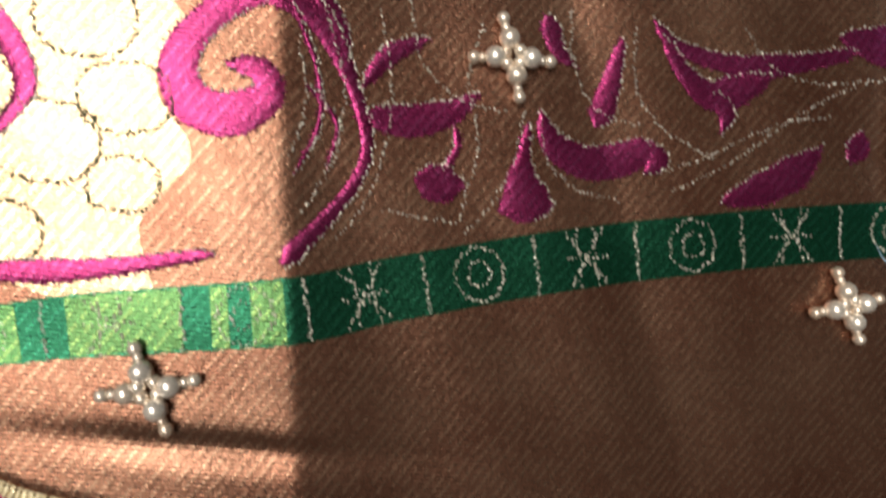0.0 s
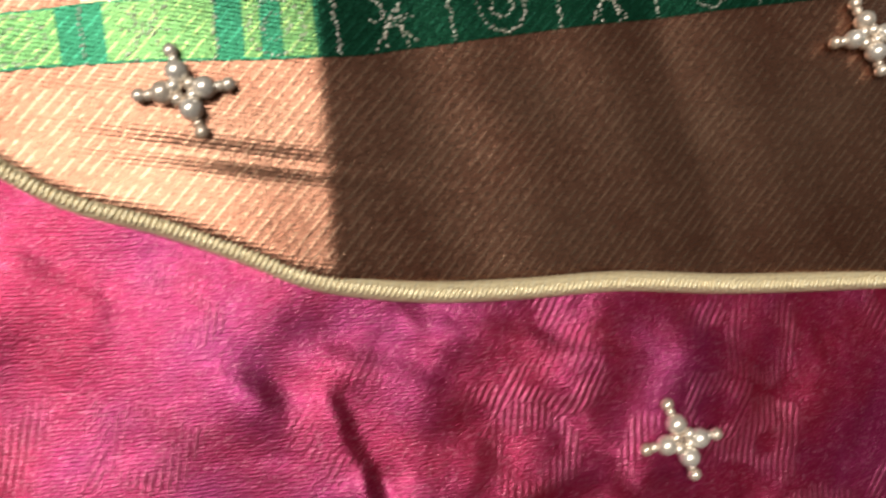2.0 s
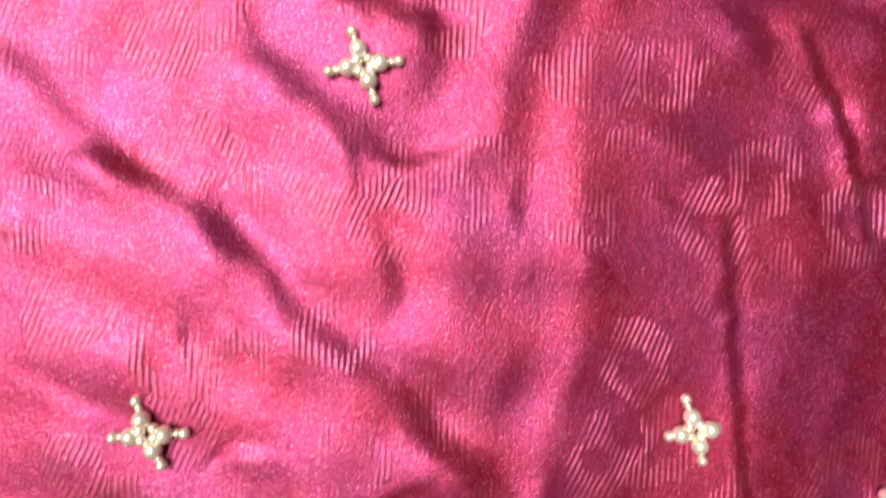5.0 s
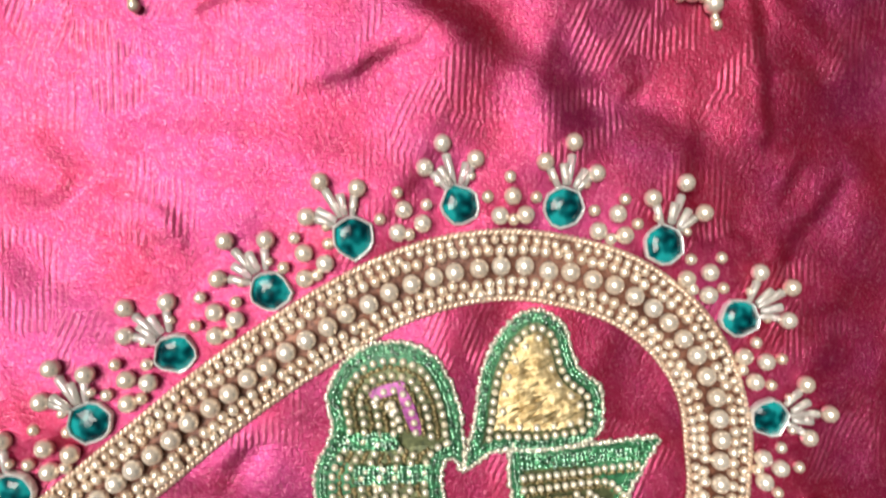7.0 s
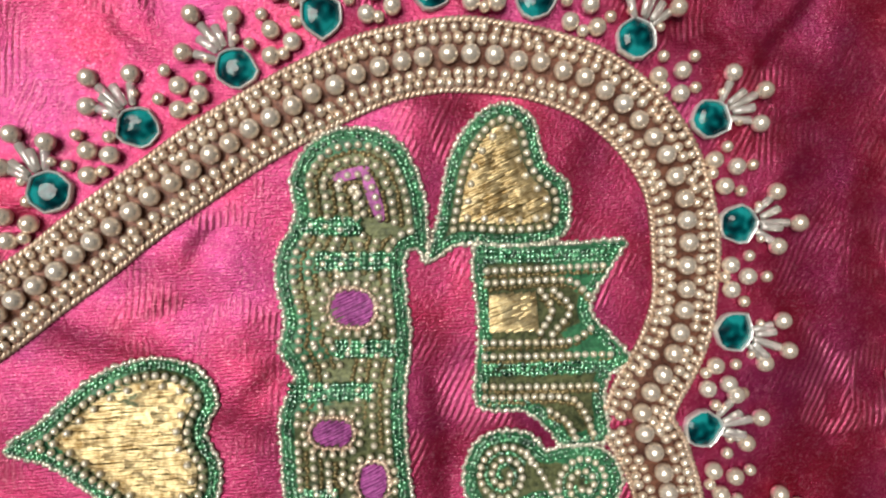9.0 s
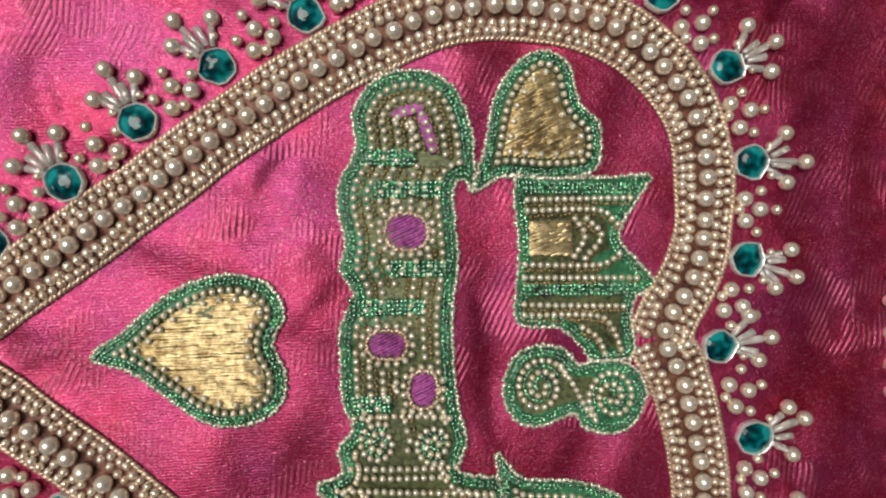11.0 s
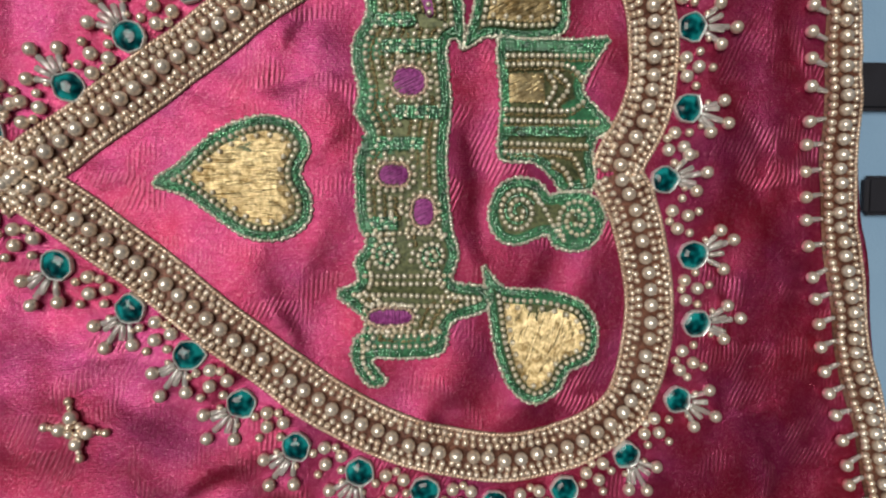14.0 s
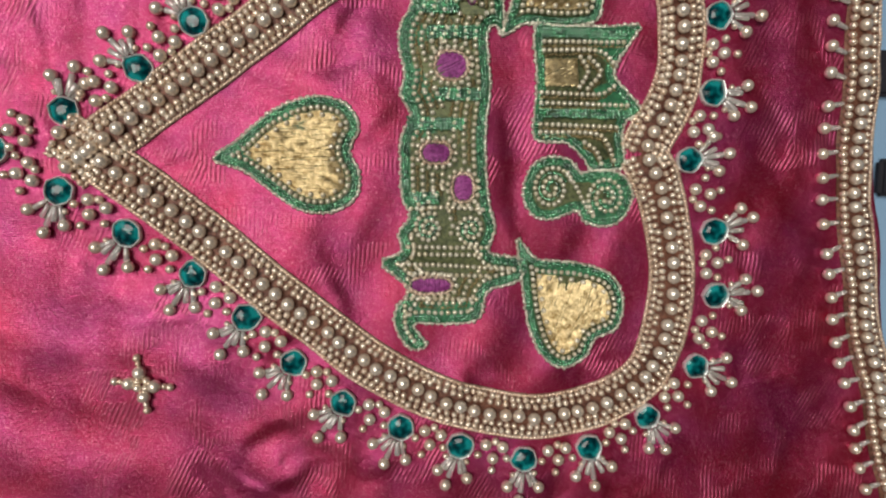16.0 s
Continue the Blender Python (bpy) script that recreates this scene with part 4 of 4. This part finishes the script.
FIELDS = ((-5.3, -26.4, 3.5, 3.5), (2.8, -26.6, 3.5, 3.5), (-1.2, 4.3, 4.9, 4.4), (-4.0, -12.0, 4.7, 3.8), (1.2, -18.6, 3.8, 4.5), (-4.9, -37.6, 5.5, 2.7))
fill_rows(tall_poly, tall, 2.3, 1.9, 4, FIELDS)
raised("violet_field", ellipse(1.8, 18.6, 1.0, 3.4, 18), 1.0, VIOLET, tall, "greyish violet thread field")
raised("violet_field", ellipse(-1.0, 21.6, 2.6, 0.9, 14), 1.0, VIOLET, tall, "greyish violet thread field")
for x0, x1, y in ((-7.4, 0.2, 14.9), (-5.6, 4.6, 10.4), (-3.2, 5.4, -1.0), (-9.2, 1.4, -6.6), (-8.8, -3.4, -20.6)):
    bar = np.array(((x0, y - 1.1), (x1 - 0.8, y - 1.1), (x1, y), (x1 - 0.8, y + 1.1), (x0, y + 1.1)))
    raised("green_bar", bar, 1.0, GREENPAD, tall, "green thread bar")
    for dy in (-0.9, -0.3, 0.3, 0.9):
        chain(np.array(((x0, y + dy), (x1 - 0.3, y + dy))), 1.12, tall, GREENBEAD, ball(0.36, 6, 4, 0.8, 1.5), closed=False)

for cx, cy, r, s in SPIRALS:
    a = np.linspace(0, 3.6 * math.pi, 60) + 1.2
    for shrink, bead in ((0.0, True), (0.75, False)):
        rr = np.maximum(r * (1 - 0.8 * np.linspace(0, 1, 60)) - shrink, 0.2)
        line = np.stack((cx + rr * np.cos(s * a), cy + rr * np.sin(s * a)), 1)
        if bead:
            row_of(CREAM_ME, "bead", line, 1.15, 1.0, tall, False)
        else:
            chain(line[:46], 0.8, tall, GREENBEAD, GREEN_FORM, closed=False)
for line in (((-9.4, -30.0), (6.0, -30.2)), ((-8.8, -22.6), (-1.2, -22.4), (5.0, -22.8)), ((-11.4, -33.4), (-2, -33.6), (11.4, -34.6)), ((-8.4, -31.4), (4.8, -31.6)), ((-9.2, -35.2), (6, -35.8)), ((-9.8, -40.2), (4.0, -40.4)), ((-10, -41.6), (-9.8, -46), (-8.2, -48.6))):
    row_of(CREAM_ME, "bead", spline(line), 1.15, 1.0, tall, False)

# the shorter panel and the double scroll under it
short, short_poly = panel(((14.8, 12.1), (20, 12.2), (28, 12.3), (35.2, 12.6), (33.2, 9), (30.4, 3.7), (33.2, 0), (36.0, -3.6), (33.2, -5.6), (32.4, -8.7), (32.8, -11.8), (32.2, -14.6), (26.6, -15.0), (24.5, -12.4), (21, -9.9), (15.2, -9.2), (15, -4), (15.2, 2)),
                          "short green beaded panel with gold bead bars")
raised("gold_field", np.array(((16.4, 0.6), (23.4, 0.6), (23.0, 6.2), (16.4, 6.0))), 0.7, OLIVE, short, "gold thread field")
satin(np.array(((16.6, 0.8), (23.2, 0.8), (22.8, 6.0), (16.6, 5.8))), 0.8, short, 20)
for x0, x1, y in ((16.4, 32.6, 10.7), (16.2, 33.6, -4.3)):
    for dy in (-0.6, 0, 0.6):
        chain(np.array(((x0, y + dy), (x1 - abs(dy), y + dy))), 0.85, short, GREENBEAD, ball(0.36, 6, 4, 0.8, 1.5), closed=False)
for line in (((16.3, 8.9), (32.0, 9.3)), ((16.3, 7.3), (27.0, 7.5), (30.0, 5.4)), ((23.4, 6.2), (25.0, 3.7), (23.4, 0.7)), ((25.2, 6.2), (27.6, 3.7), (25.0, 0.4)), ((16.0, -0.5), (27.1, -0.6), (30.3, 1.0)), ((16.0, -2.4), (33.0, -2.6)),
             ((16.0, -6.4), (31.0, -6.8)), ((16.0, -7.9), (26.6, -8.1), (29.2, -10.0), (30.6, -13.2)), ((24.6, -9.8), (27.0, -11.4), (28.2, -13.8))):
    row_of(CREAM_ME, "bead", spline(line), 1.12, 1.0, short, False)
    chain(spline(line) + np.array((0, -0.8)), 0.68, short, BRONZE, GREEN_FORM, closed=False)

scroll, scroll_poly = panel(((22.6, -13.6), (19.4, -12.5), (15.6, -13.4), (13.6, -16.8), (13.3, -20.7), (15.2, -23.9), (18.7, -24.7), (22.2, -23.4), (24.1, -23.1), (25.3, -25.0), (28.1, -26.0), (32.0, -25.3), (34.4, -22.1), (34.7, -18.9), (32.9, -16.1), (29.9, -14.9), (26.4, -15.2), (24.3, -15.6)),
                            "double green scroll with spirals of cream beads")
for cx, cy, r, s in ((18.6, -18.7, 3.9, 1), (29.6, -20.4, 3.7, -1)):
    a = np.linspace(0, 3.9 * math.pi, 60) + (0.4 if s > 0 else 2.4)
    rr = r * (1 - 0.8 * np.linspace(0, 1, 60))
    line = np.stack((cx + 1.02 * rr * np.cos(s * a), cy + 1.12 * rr * np.sin(s * a)), 1)
    row_of(CREAM_ME, "bead", line, 1.15, 0.95, scroll, False)
    rr = rr - 0.85
    line = np.stack((cx + 1.02 * rr * np.cos(s * a), cy + 1.12 * rr * np.sin(s * a)), 1)[:48]
    chain(line, 0.75, scroll, GREENBEAD, GREEN_FORM, closed=False)
row_of(CREAM_ME, "bead", spline(((21.6, -15.6), (23.6, -18.6), (25.2, -21.6), (27.0, -24.0))), 1.15, 0.95, scroll, False)
